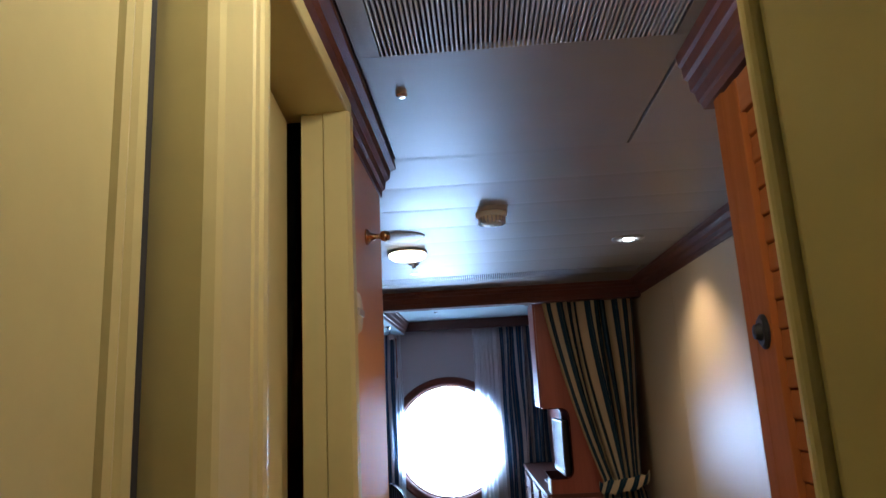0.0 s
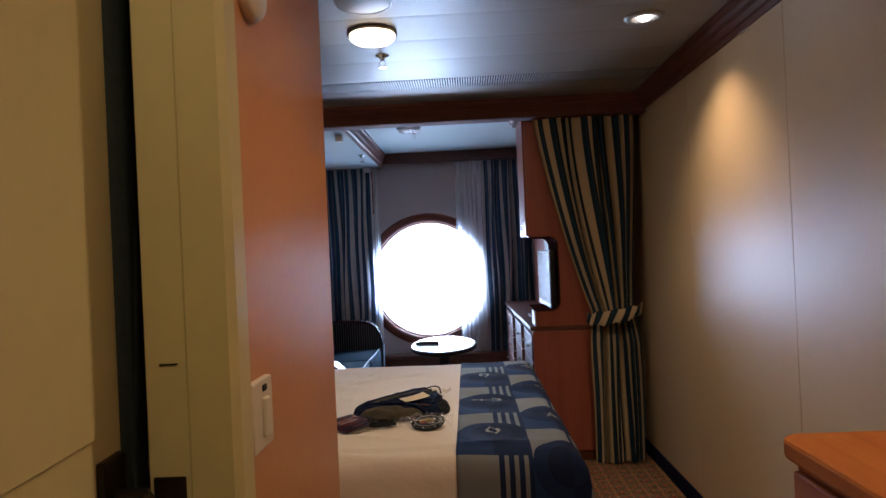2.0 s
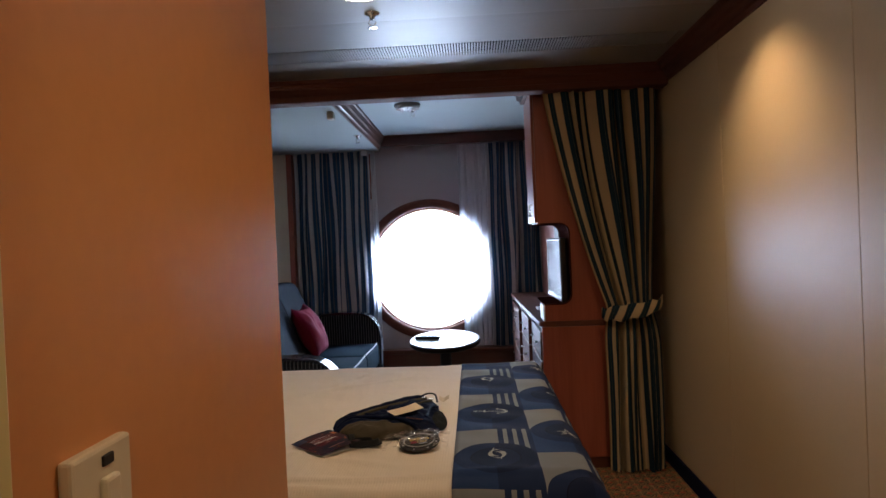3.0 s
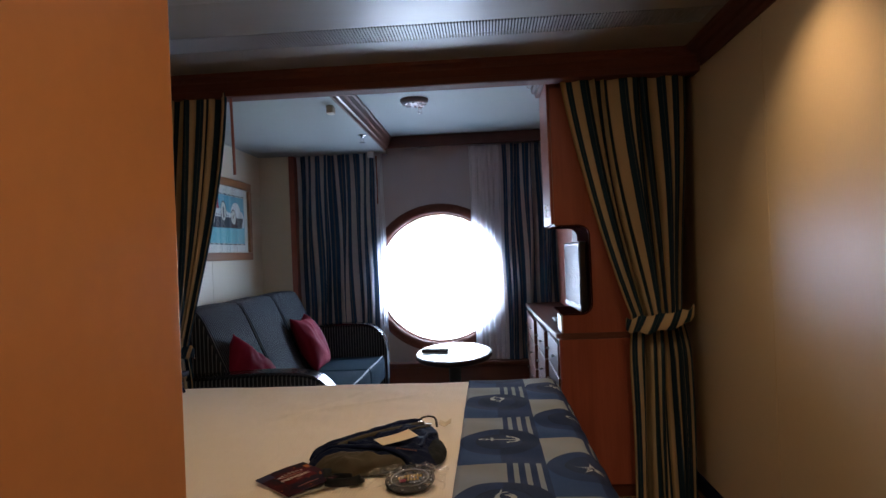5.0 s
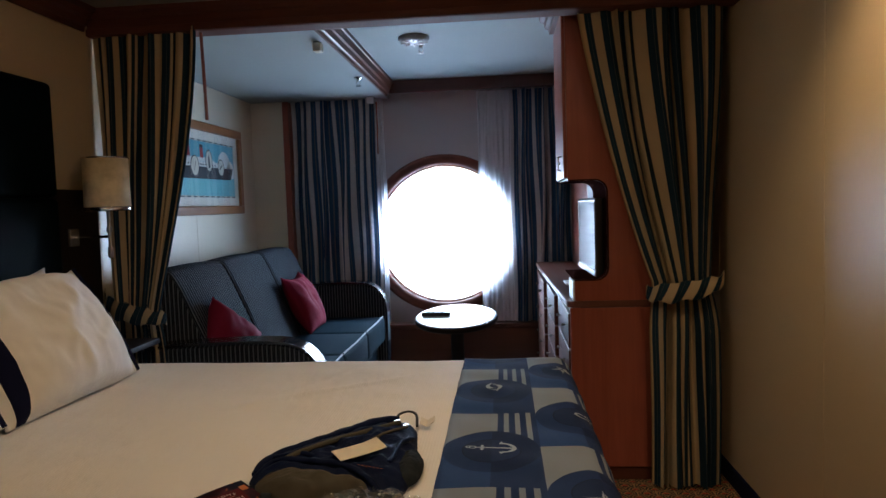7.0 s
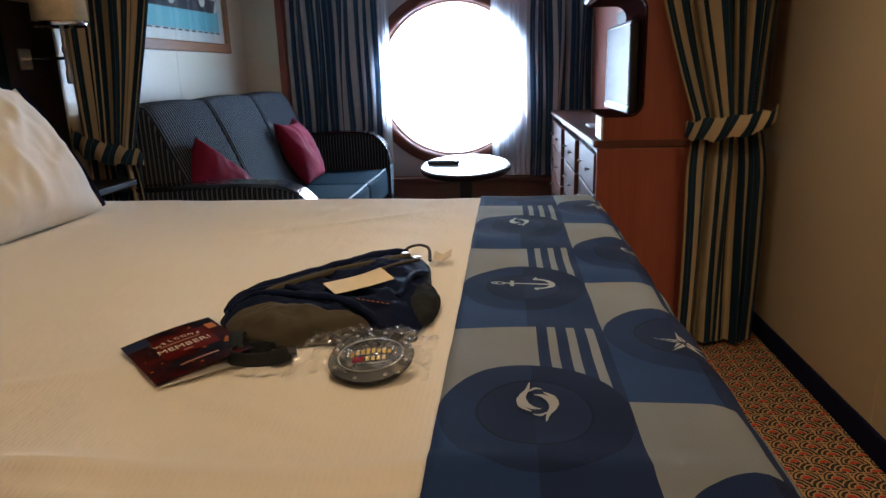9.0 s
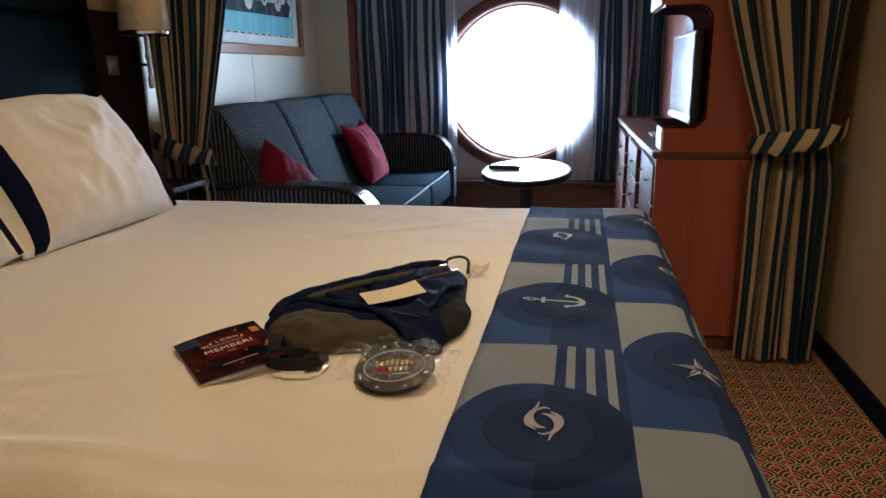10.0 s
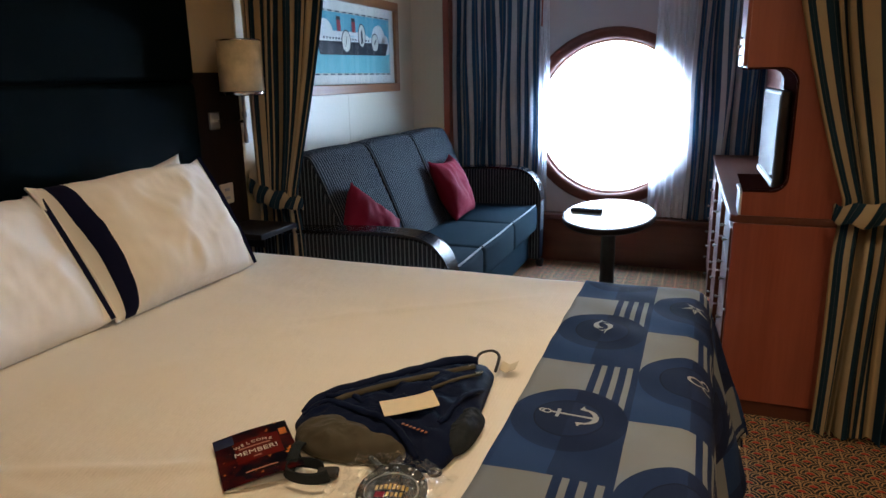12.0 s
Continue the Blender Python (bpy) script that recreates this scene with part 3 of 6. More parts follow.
def gathered(x0, x1, y, z_top, z_bot, folds, depth, seed=0, waist=None):
    """Hanging cloth between x0 and x1; waist = (height, x0, x1) where a tie gathers it."""
    rnd = random.Random(seed)
    ph = [rnd.uniform(-0.5, 0.5) for _ in range(40)]

    def fn(a, b):
        z = z_top + (z_bot - z_top) * b
        l, r, k = x0, x1, 1.0
        if waist:
            wz, wl, wr = waist[:3]
            bl, br = waist[3:5]
            if z > wz:
                s = (z_top - z) / (z_top - wz)
                s2 = s ** 1.35
                l, r = x0 + (wl - x0) * s2, x1 + (wr - x1) * s2
                k = 1.0 - 0.35 * s
            else:
                s = min(1.0, (wz - z) / 0.22)
                s = math.sin(s * math.pi / 2)
                l, r = wl + (bl - wl) * s, wr + (br - wr) * s
                k = 0.65 + 0.3 * s
        i = a * folds
        wave = math.sin(2 * math.pi * (i + 0.30 * math.sin(i * 1.7 + seed) + 0.12 * math.sin(i * 4.1 + 2 * seed))) * (0.75 + 0.45 * math.sin(i * 2.3 + seed))
        second = 0.5 * math.sin(2 * math.pi * (i * 0.47 + ph[int(i) % 40] * 0.3 + b * 0.35))
        edge = math.sin(math.pi * a)
        x = l + (r - l) * a + 0.005 * math.sin(9 * b + i) + edge * (0.016 * math.sin(2.9 * i + 2.4 * b + seed) + 0.008 * math.sin(6.1 * i - 3.0 * b)) * min(1.0, (r - l) * 2.2)
        return (x, y + depth * k * (wave + second) * (0.75 + 0.25 * b), z)
    return fn


def drape(name, label, fn, mat, group, tie=None, nu=150, nv=46):
    e = thing(name, fn(0.5, 1.0), label, "curtain", group)
    part("cloth", sheet(fn, nu, nv), mat, e, smooth=True)
    if name == "window_drape":
        for _n, _b0, _b1 in (("heading_tape", 0.0, 0.035), ("hem", 0.97, 1.0)):
            part(_n, sheet(lambda a, b: Vector(fn(a, _b0 + (_b1 - _b0) * b)) - Vector((0, 0.005, 0)), nu, 3, uv=lambda a, b: (a, b)), mat, e, smooth=True)
    if tie:
        part("tieback", tie, CURTAIN, e, "striped cloth tie", smooth=True)
    return e


def band(x0, z0, x1, z1, y, depth, h):
    """A sagging cloth band round the waist of a drape."""
    def fn(a, b):
        ang = math.pi * a
        x = (x0 + x1) / 2 - (x1 - x0) / 2 * math.cos(ang)
        z = z0 + (z1 - z0) * a - 0.020 * math.sin(math.pi * a)
        g = 0.62 + 0.38 * math.sin(math.pi * min(1.0, a * 1.15)) + 0.06 * math.sin(a * 23)
        puck = 0.007 * math.sin(a * 34 + 3 * b) + 0.010 * math.cos(math.pi * (b - 0.5))
        return (x, y - (depth + puck) * math.sin(ang) - 0.002, z + h * g * (0.5 - b) + 0.005 * math.sin(a * 30))
    return sheet(fn, 72, 12, 0.0, uv=lambda a, b: (a * 0.60 + 0.05 * b, b))


drape("drape", "striped navy and beige drape tied back beside the wall", gathered(0.725, 1.305, BEAM_Y + 0.06, BEAM_Z + 0.02, 0.015, 7, 0.027, 3, (0.865, 1.02, 1.25, 1.00, 1.285)), CURTAIN, "room divider drapes",
      band(0.985, 0.835, 1.300, 0.905, BEAM_Y + 0.06, 0.070, 0.080))
drape("drape", "striped navy and beige drape tied back beside the bed", gathered(-1.327, -0.850, BEAM_Y + 0.012, BEAM_Z + 0.02, 0.015, 6, 0.024, 8, (0.80, -1.30, -1.085, -1.31, -1.06)), CURTAIN, "room divider drapes",
      band(-1.328, 0.885, -1.060, 0.775, BEAM_Y + 0.012, 0.070, 0.085))
drape("window_drape", "navy and pale striped drape beside the porthole", gathered(-1.155, -0.525, WINDOW - 0.055, 2.04, 0.35, 9, 0.024, 5), CURTAIN_W, "window drapes")
drape("window_drape", "navy and pale striped drape beside the porthole", gathered(0.475, 1.02, WINDOW - 0.060, 2.05, 0.35, 8, 0.024, 11), CURTAIN_W, "window drapes")
drape("sheer_curtain", "white translucent sheer curtain over the porthole edge", gathered(0.235, 0.50, WINDOW - 0.04, 2.05, 0.35, 9, 0.012, 2), SHEER, "sheer curtains", nu=90, nv=12)
drape("sheer_curtain", "narrow gathered white sheer curtain", gathered(-0.53, -0.455, WINDOW - 0.04, 2.03, 0.35, 4, 0.010, 9), SHEER, "sheer curtains", nu=40, nv=12)

# ---- bed ----
BX0, BX1, BY0, BY1 = -1.24, 0.605, 2.205, 3.715


def soft(x, y):
    z = 0.006 * noise.noise(Vector((x * 2.1, y * 2.3, 0.3))) + 0.0024 * noise.noise(Vector((x * 7, y * 11, 1.7)))
    # pressed fold lines and a few drawn creases
    for px, py, a, reach, h in ((-0.35, 3.0, 62, 0.75, 0.0035), (-0.30, 2.45, 20, 0.5, 0.003), (-0.1, 3.3, 35, 0.4, 0.003), (-0.27, 2.36, 52, 0.22, 0.004), (-0.45, 2.38, -8, 0.3, 0.003), (0.05, 2.42, -18, 0.16, 0.003), (-0.55, 2.285, 2, 0.6, 0.005), (0.0, 2.30, 3, 0.9, 0.005), (-0.2, 2.26, -4, 0.9, 0.004)):
        c, s = math.cos(radians(a)), math.sin(radians(a))
        along, off = (x - px) * c + (y - py) * s, -(x - px) * s + (y - py) * c
        off += 0.02 * noise.noise(Vector((along * 4, px * 9, 0)))
        if abs(along) < reach:
            z += 1.5 * h * math.exp(-(off / 0.012) ** 2) * (1 - (along / reach) ** 2)
    return z


def rounded_drop(s, r, flat):
    """Along a cloth: flat run, then a quarter turn of radius r, then straight down. Gives (out, down)."""
    if s <= flat:
        return s, 0.0
    a = (s - flat) / r
    if a < math.pi / 2:
        return flat + r * math.sin(a), r * (1 - math.cos(a))
    return flat + r, r + (s - flat - r * math.pi / 2)


def cover_point(sx, sy, lift=0.0, r=0.06):
    """A point of the bedcover: sx along the bed from the headboard, sy measured from the bed's middle line."""
    r = r + lift
    ox, dx = rounded_drop(sx, r, BX1 - BX0 - 0.06)
    half = (BY1 - BY0) / 2
    oy, dy = rounded_drop(abs(sy), r, half - 0.06)
    x = BX0 + ox
    y = (BY0 + BY1) / 2 + math.copysign(oy, sy)
    drop = dx + dy
    if dx > r:
        x += 0.02 * math.sin(sy * 16 + 1) * min(1, (dx - r) / 0.25) + (0.30 if sy > 0.55 else 0.30 * max(0.2, sy / 0.55)) * (dx - r)
    if dy > r:
        y += math.copysign(0.016 * math.sin(sx * 13) * min(1, (dy - r) / 0.25), sy)
    return Vector((x, y, BED_Z + lift + soft(x, y) - max(dx, dy) - 0.15 * min(dx, dy)))


bed = thing("bed", (-0.3, 2.96, 0), "made-up bed with a smooth white cover", "bed")
_L, _H = BX1 - BX0 + 0.40, (BY1 - BY0) / 2 + 0.40
part("bedcover", sheet(lambda a, b: cover_point(a * _L, (b - 0.5) * 2 * _H), 150, 190), SHEET, bed, "white cotton cover with soft creases", smooth=True)
part("bed_base", box(BX0, BY0 + 0.03, 0.10, BX1 - 0.03, BY1 - 0.03, 0.50, 0.02), DARKWOOD, bed, "dark bed base")
for _x in (BX0 + 0.08, BX1 - 0.12):
    for _y in (BY0 + 0.1, BY1 - 0.1):
        part("leg", box(_x - 0.03, _y - 0.03, 0, _x + 0.03, _y + 0.03, 0.11, 0.004), BLACK, bed)

runner = thing("bed_runner", (0.45, 2.96, BED_Z), "navy woven bed runner with pale blocks, bars and nautical motifs", "bed runner")
RUN0 = 0.268 - BX0
RUNW = 0.742
RL = (BY1 - BY0) / 2 + 0.405


def runner_point(u, v, lift=0.005):
    """u metres across from its inner edge; v metres along the cabin, as y where the bed is flat."""
    return cover_point(RUN0 + u, v - (BY0 + BY1) / 2, lift + 0.0015 * math.sin(v * 40 + u * 20), 0.06)


part("cloth", sheet(lambda a, b: runner_point(a * RUNW, (BY0 + BY1) / 2 + (b - 0.5) * 2 * RL), 60, 120, 0.003,
                    uv=lambda a, b: (a * RUNW, (BY0 + BY1) / 2 + (b - 0.5) * 2 * RL)), RUNNER, runner, smooth=True)

# ---- tv cabinet wall ----
CY0, CY1, CX = 4.43, WINDOW - 0.13, 0.685


def arc(cx, cy, r, a0, a1, n=6):
    return [(cx + r * math.cos(radians(a0 + (a1 - a0) * i / n)), cy + r * math.sin(radians(a0 + (a1 - a0) * i / n))) for i in range(n + 1)]


cabinet = thing("tv_cabinet", (1.0, 5.3, 0), "reddish cherry wood television cabinet with drawers and a rounded open niche", "cabinet")
NZ0, NZ1, NX = 0.885, 1.310, 0.848
_side = [(0.707, 0.7905), (1.265, 0.7905), (1.265, CEIL_FAR - 0.01), (CX, CEIL_FAR - 0.01), (CX, NZ1)] + \
    arc(NX - 0.05, NZ1 - 0.05, 0.05, 90, 0) + arc(NX - 0.05, NZ0 + 0.05, 0.05, 0, -90) + [(0.707, NZ0)]
part("side_panel", extrude(_side, "y", CY0, CY0 + 0.022), CHERRY, cabinet, "cherry wood side panel cut out for the television")
part("side_panel", box(CX, CY0 - 0.004, 0.06, 1.265, CY0 + 0.018, 0.762, 0.002), CHERRY, cabinet)
part("plinth", box(CX + 0.02, CY0 + 0.006, 0.0, 1.26, CY1, 0.06), CHERRY_X, cabinet)
part("niche_lining", extrude([(CX + 0.002, NZ1)] + arc(NX - 0.05, NZ1 - 0.05, 0.05, 90, 0) + arc(NX - 0.05, NZ0 + 0.05, 0.05, 0, -90) + [(0.707, NZ0)]
     + [(0.707, NZ0 - 0.006)] + arc(NX - 0.05, NZ0 + 0.05, 0.056, -90, 0) + arc(NX - 0.05, NZ1 - 0.05, 0.056, 0, 90) + [(CX + 0.002, NZ1 + 0.006)], "y", CY0 - 0.003, CY0 + 0.44), plain("dark_cherry_lacquer", (0.040, 0.012, 0.010), 0.85, spec=0.0), cabinet, "glossy dark edge of the niche", smooth=False)
part("niche_back", box(NX + 0.035, CY0 + 0.023, NZ0 - 0.05, 0.899, 5.35, NZ1 + 0.005), plain("black_niche_board", (0.012, 0.011, 0.011), 0.5), cabinet, "black board behind the television")
part("back_panel", box(0.90, CY0 + 0.022, 0.79, 1.265, CY1, CEIL_FAR - 0.012), CHERRY, cabinet)


def counter_outline():
    pts = [(1.27, CY0 - 0.007), (0.70, CY0 - 0.007)] + arc(0.70, CY0 + 0.023, 0.03, 270, 180, 4)
    pts += [(0.66, 4.9), (0.648, 5.4), (0.640, 5.9), (0.635, CY1)] + [(1.27, CY1)]
    return pts


part("worktop", extrude(counter_outline(), "z", 0.764, 0.792, bevel=0.006), CHERRY_Y, cabinet, "cherry worktop with a rounded nose")
part("carcass", box(0.70, CY0 + 0.02, 0.06, 1.262, CY1, 0.746), CHERRY, cabinet)
for _i, (_a, _b) in enumerate(((CY0 + 0.03, 5.02), (5.03, 5.62), (5.63, CY1 - 0.01))):
    for _k in range(4):
        _z = 0.09 + _k * 0.163
        _f = 0.678 - 0.018 * _i
        _d = part("drawer", box(_f, _a, _z, _f + 0.022, _b, _z + 0.155, 0.004), CHERRY_Y, cabinet, "cherry drawer front")
        for _s in (0.25, 0.75):
            _y = _a + (_b - _a) * _s
            part("knob", lathe([(0.004, 0.0), (0.003, -0.008), (0.007, -0.012), (0.008, -0.017), (0.005, -0.020), (0.0, -0.021)], (_f, _y, _z + 0.08), "x", 12), KNOB, _d, "small chrome knob", smooth=True)
for _i, (_a, _b) in enumerate(((CY0 + 0.024, 4.87),)):
    _d = part("upper_door", box(0.672, _a, NZ1 + 0.012, 0.692, _b, 2.03, 0.005), CHERRY, cabinet, "cherry cupboard door")
    part("handle", tube([(0.668, _a + 0.07, NZ1 + 0.05), (0.655, _a + 0.07, NZ1 + 0.05), (0.655, _a + 0.07, NZ1 + 0.11), (0.668, _a + 0.07, NZ1 + 0.11)], 0.004), CHROME, _d, "chrome bar handle")
    part("handle_rosette", tube([(0.664, _a + 0.045, NZ1 + 0.08), (0.655, _a + 0.045, NZ1 + 0.08), (0.655, _a + 0.095, NZ1 + 0.08), (0.664, _a + 0.095, NZ1 + 0.08)], 0.0035), CHROME, _d)
part("upper_body", box(0.694, CY0 + 0.022, NZ1 + 0.008, RIGHT - 0.09, 4.88, 2.05), CHERRY, cabinet)
part("cornice", extrude([(0.70, 2.04), (0.655, 2.04), (0.65, 2.06), (0.635, 2.065), (0.63, 2.09), (0.61, 2.10), (0.605, CEIL_FAR - 0.004), (0.70, CEIL_FAR - 0.004)], "y", CY0 + 0.022, 4.89), CHERRY_Y, cabinet, "stepped wooden cornice")
# white paint stands in for the window mirrored in this glossy cherry edge
part("lipping", box(0.698, CY0 + 0.001, 0.793, 0.7065, CY0 + 0.17, NZ0 - 0.007, 0.002), WHITE, cabinet, "edge under the niche, window reflection painted white")

tv = thing("television", (0.82, 4.75, 0.80), "flat black television angled out of the cabinet niche", "television")
_tm = Matrix.Translation((0.809, 4.765, 1.058)) @ Matrix.Rotation(radians(1.3), 4, "Z")
part("housing", box(-0.008, -0.27, -0.176, 0.026, 0.27, 0.176, 0.008, m=_tm), plain("tv_black_plastic", (0.012, 0.012, 0.013), 0.3), tv, "glossy black housing")
part("screen", box(-0.0105, -0.254, -0.140, -0.0075, 0.254, 0.162, m=_tm), plain("tv_screen_glass", (0.006, 0.007, 0.008), 0.20, vary=0.02, relief=0.0, spec=0.04), tv, "dark reflective screen")
part("bezel", box(-0.012, -0.262, -0.170, -0.006, 0.262, -0.150, 0.002, m=_tm), GRILLE, tv, "silver lower bezel")
part("arm", box(0.026, -0.03, -0.03, 0.075, 0.03, 0.03, 0.004, m=_tm), BLACK, tv)
single("papers", box(0.72, 4.98, 0.793, 0.80, 5.14, 0.803, 0.002), WHITE, "white folded leaflets lying on the cabinet worktop", "papers")

# ---- closet, desk and entry ----
closet = thing("closet", (1.05, 0.7, 0), "honey cherry wardrobe with louvred doors", "wardrobe")
CF = HALL_R
part("body", box(CF + 0.03, -0.35, 0, RIGHT - 0.002, 1.205, 1.975), CLOSET_UP, closet)
part("end_stile", box(CF + 0.002, 1.165, 0.0, CF + 0.032, 1.208, 1.975, 0.004), CLOSET_UP, closet)


def louvre_door(y0, y1):
    d = part("door", box(CF, y1 - 0.075, 0.06, CF + 0.028, y1, 1.965, 0.004), CLOSET_UP, closet, "louvred honey cherry door")
    part("stile", box(CF, y0, 0.06, CF + 0.028, y0 + 0.075, 1.965, 0.004), CLOSET_UP, d)
    part("rail", box(CF + 0.001, y0 + 0.074, 1.895, CF + 0.027, y1 - 0.074, 1.963, 0.003), CLOSET, d)
    part("rail", box(CF + 0.001, y0 + 0.074, 0.062, CF + 0.027, y1 - 0.074, 0.16, 0.003), CLOSET, d)
    part("bead", box(CF - 0.004, y1 - 0.082, 0.16, CF + 0.01, y1 - 0.074, 1.895, 0.002), CLOSET_UP, d)
    n = 36
    h = (1.895 - 0.16) / n
    me = None
    for i in range(n):
        z = 0.16 + h * (i + 0.5)
        if me is None:
            bm = box(-0.005, y0 + 0.074, -h * 0.485, 0.005, y1 - 0.074, h * 0.485, 0.003, m=Matrix.Rotation(radians(5), 4, "Y"))
            s = part("slat", bm, CLOSET, d)
            me = s.data
        else:
            s = new("slat", me)
            s.parent = d
        s.location = (CF + 0.013, 0, z)
    k = part("knob_plate", lathe([(0.030, 0.0), (0.030, -0.004), (0.024, -0.008), (0.016, -0.008), (0.012, -0.018), (0.0, -0.020)], (CF, y1 - 0.04, 1.51), "x", 20, squash=(0.75, 1.0)), BLACK, d, "oval black and brass pull")
    return d


louvre_door(0.47, 1.163)
louvre_door(-0.23, 0.467)
part("crown", extrude([(CF + 0.03, 1.972), (CF - 0.004, 1.972), (CF - 0.008, 1.985), (CF - 0.014, 1.988), (CF - 0.018, 2.008), (CF - 0.026, 2.012), (CF - 0.028, 2.035), (CF - 0.036, 2.040), (CF - 0.038, 2.065), (CF - 0.044, 2.070), (CF - 0.046, CEIL - 0.002), (CF + 0.03, CEIL - 0.002)], "y", -0.35, 1.245), CHERRY_Y, closet, "stepped dark crown moulding")
part("crown_body", box(CF + 0.03, -0.35, 1.975, RIGHT - 0.004, 1.215, CEIL - 0.003), CHERRY, closet)

desk = thing("desk", (1.1, 1.45, 0), "honey wood vanity desk with a rounded corner", "desk")
_dt = [(RIGHT - 0.016, 1.212), (RIGHT - 0.016, 1.70)] + arc(0.90, 1.66, 0.04, 90, 180, 6) + [(0.86, 1.212)]
part("desktop", extrude(_dt, "z", 0.865, 0.902, bevel=0.008), DESK, desk, "honey wood top with a rounded nose")
part("body", box(0.885, 1.215, 0.06, RIGHT - 0.018, 1.675, 0.864, 0.003), CLOSET_UP, desk)
part("plinth", box(0.91, 1.22, 0.0, RIGHT - 0.02, 1.66, 0.06), DARKWOOD, desk)
for _k in range(4):
    _d = part("drawer", box(0.872, 1.222, 0.08 + _k * 0.194, 0.89, 1.665, 0.264 + _k * 0.194, 0.004), CLOSET, desk, "honey wood drawer front")
    part("knob", lathe([(0.005, 0), (0.005, -0.012), (0.012, -0.02), (0.010, -0.028), (0.0, -0.03)], (0.872, 1.41, 0.18 + _k * 0.194), "x", 12), BRASS, _d, smooth=True)

# bathroom door and its casing
casing = tagged(thing("trim_bath_door", (0.05, 0.85, 0), "cream moulded door casing of the bathroom", "door frame"), kind="structure")
_near = [(-0.05, 0.505), (0.072, 0.505), (0.082, 0.511), (0.0850, 0.520), (0.0855, 0.594), (0.0835, 0.597), (0.0835, 0.601), (0.0860, 0.604), (0.0865, 0.616), (0.0840, 0.620), (0.0840, 0.624), (0.0875, 0.629), (0.0885, 0.640), (0.0870, 0.651), (0.082, 0.656), (0.0, 0.658), (-0.05, 0.658)]
part("jamb", extrude(_near, "z", 0, 1.965), CREAM, casing, "cream moulded jamb")
part("jamb", extrude([(0.0, 1.13), (0.0, 1.117), (0.040, 1.117), (0.042, 1.119), (0.044, 1.112), (0.086, 1.110), (0.093, 1.118), (0.093, 1.150), (0.086, 1.160), (0.0, 1.160)], "z", 0, 1.965), CREAM, casing, "cream moulded jamb")
part("head", box(-0.05, 0.505, 1.965, 0.090, 1.155, 2.00, 0.005), CREAM, casing)
part("head_fascia", box(-0.05, 0.47, 2.0, 0.045, 1.17, CEIL - 0.001), CREAM, casing)
bathdoor = tagged(thing("door_1", (0.0, 0.63, 0), "cream panelled bathroom door standing ajar", "door"), kind="structure")
_bm = Matrix.Translation((0.010, 0.662, 0)) @ Matrix.Rotation(radians(4.6), 4, "Z")
part("leaf", box(-0.035, 0, 0.01, 0, 0.455, 1.955, 0.003, m=_bm), CREAM, bathdoor, "cream door leaf")
part("leaf_moulding", box(0.0, 0.05, 1.100, 0.002, 0.40, 1.88, 0.001, m=_bm), CREAM, bathdoor)
part("leaf_moulding", box(0.0, 0.05, 0.12, 0.002, 0.40, 0.98, 0.001, m=_bm), CREAM, bathdoor)
_h = part("handle", tube([(0.0, 0.42, 1.04), (0.035, 0.42, 1.04), (0.04, 0.41, 1.04), (0.04, 0.32, 1.04)], 0.008, box(-0.001, 0.40, 0.91, 0.008, 0.445, 1.078, 0.002)), plain("dark_bronze", (0.04, 0.03, 0.022), 0.35, metal=0.8), bathdoor, "dark bronze lever handle")
_h.data.transform(_bm)
part("strike_plate", box(0.004, 1.1145, 0.94, 0.036, 1.1175, 1.047, 0.001), plain("dark_bronze_plate", (0.04, 0.03, 0.022), 0.35, metal=0.8), casing, "dark bronze strike plate")
part("slot_mark", box(0.014, 1.1155, 1.1565, 0.032, 1.1175, 1.1580), DARKWOOD, casing)
frontdoor = tagged(thing("door_2", (0.72, -0.33, 0), "cream entrance door standing open into the passage", "door"), kind="structure")
_ang = math.degrees(math.atan2(0.222 + 0.33, 0.445 - 0.72)) - 90
_fm = Matrix.Translation((0.72, -0.33, 0)) @ Matrix.Rotation(radians(_ang), 4, "Z")
part("leaf", box(0.0, 0.0, 0.01, 0.04, 0.612, 1.98, 0.004, m=_fm), CREAM, frontdoor, "cream laminate door leaf")
part("edge_strip", box(-0.004, 0.612, 0.01, 0.044, 0.620, 1.98, 0.003, m=_fm), CREAM, frontdoor, "rounded metal edge strip")

switch = thing("light_switch", (0.05, 1.30, 1.06), "cream light switch plate on the passage wall", "switch")
part("plate", box(HALL_L, 1.252, 1.022, HALL_L + 0.011, 1.330, 1.108, 0.003), IVORY, switch)
part("rocker", box(HALL_L + 0.010, 1.284, 1.038, HALL_L + 0.017, 1.304, 1.086, 0.003), IVORY, switch, "cream rocker")
part("card_slot", box(HALL_L + 0.010, 1.288, 1.093, HALL_L + 0.013, 1.302, 1.101, 0.001), BLACK, switch)
hook = thing("coat_hook", (0.05, 1.53, 1.82), "turned brass coat knob on the wall", "hook")
part("stem", lathe([(0.020, 0.0), (0.020, 0.005), (0.012, 0.010), (0.008, 0.018), (0.006, 0.030), (0.008, 0.036)], (HALL_L, 1.53, 1.82), "x", 20), BRASS, hook, smooth=True)
part("knob", lathe([(0.006, 0.034), (0.011, 0.038), (0.0135, 0.045), (0.0135, 0.050), (0.010, 0.057), (0.0, 0.060)], (HALL_L, 1.53, 1.82), "x", 20), BRASS, hook, smooth=True)
sensor = thing("wall_sensor", (0.05, 1.28, 1.55), "round cream sensor disc on the passage wall", "sensor")
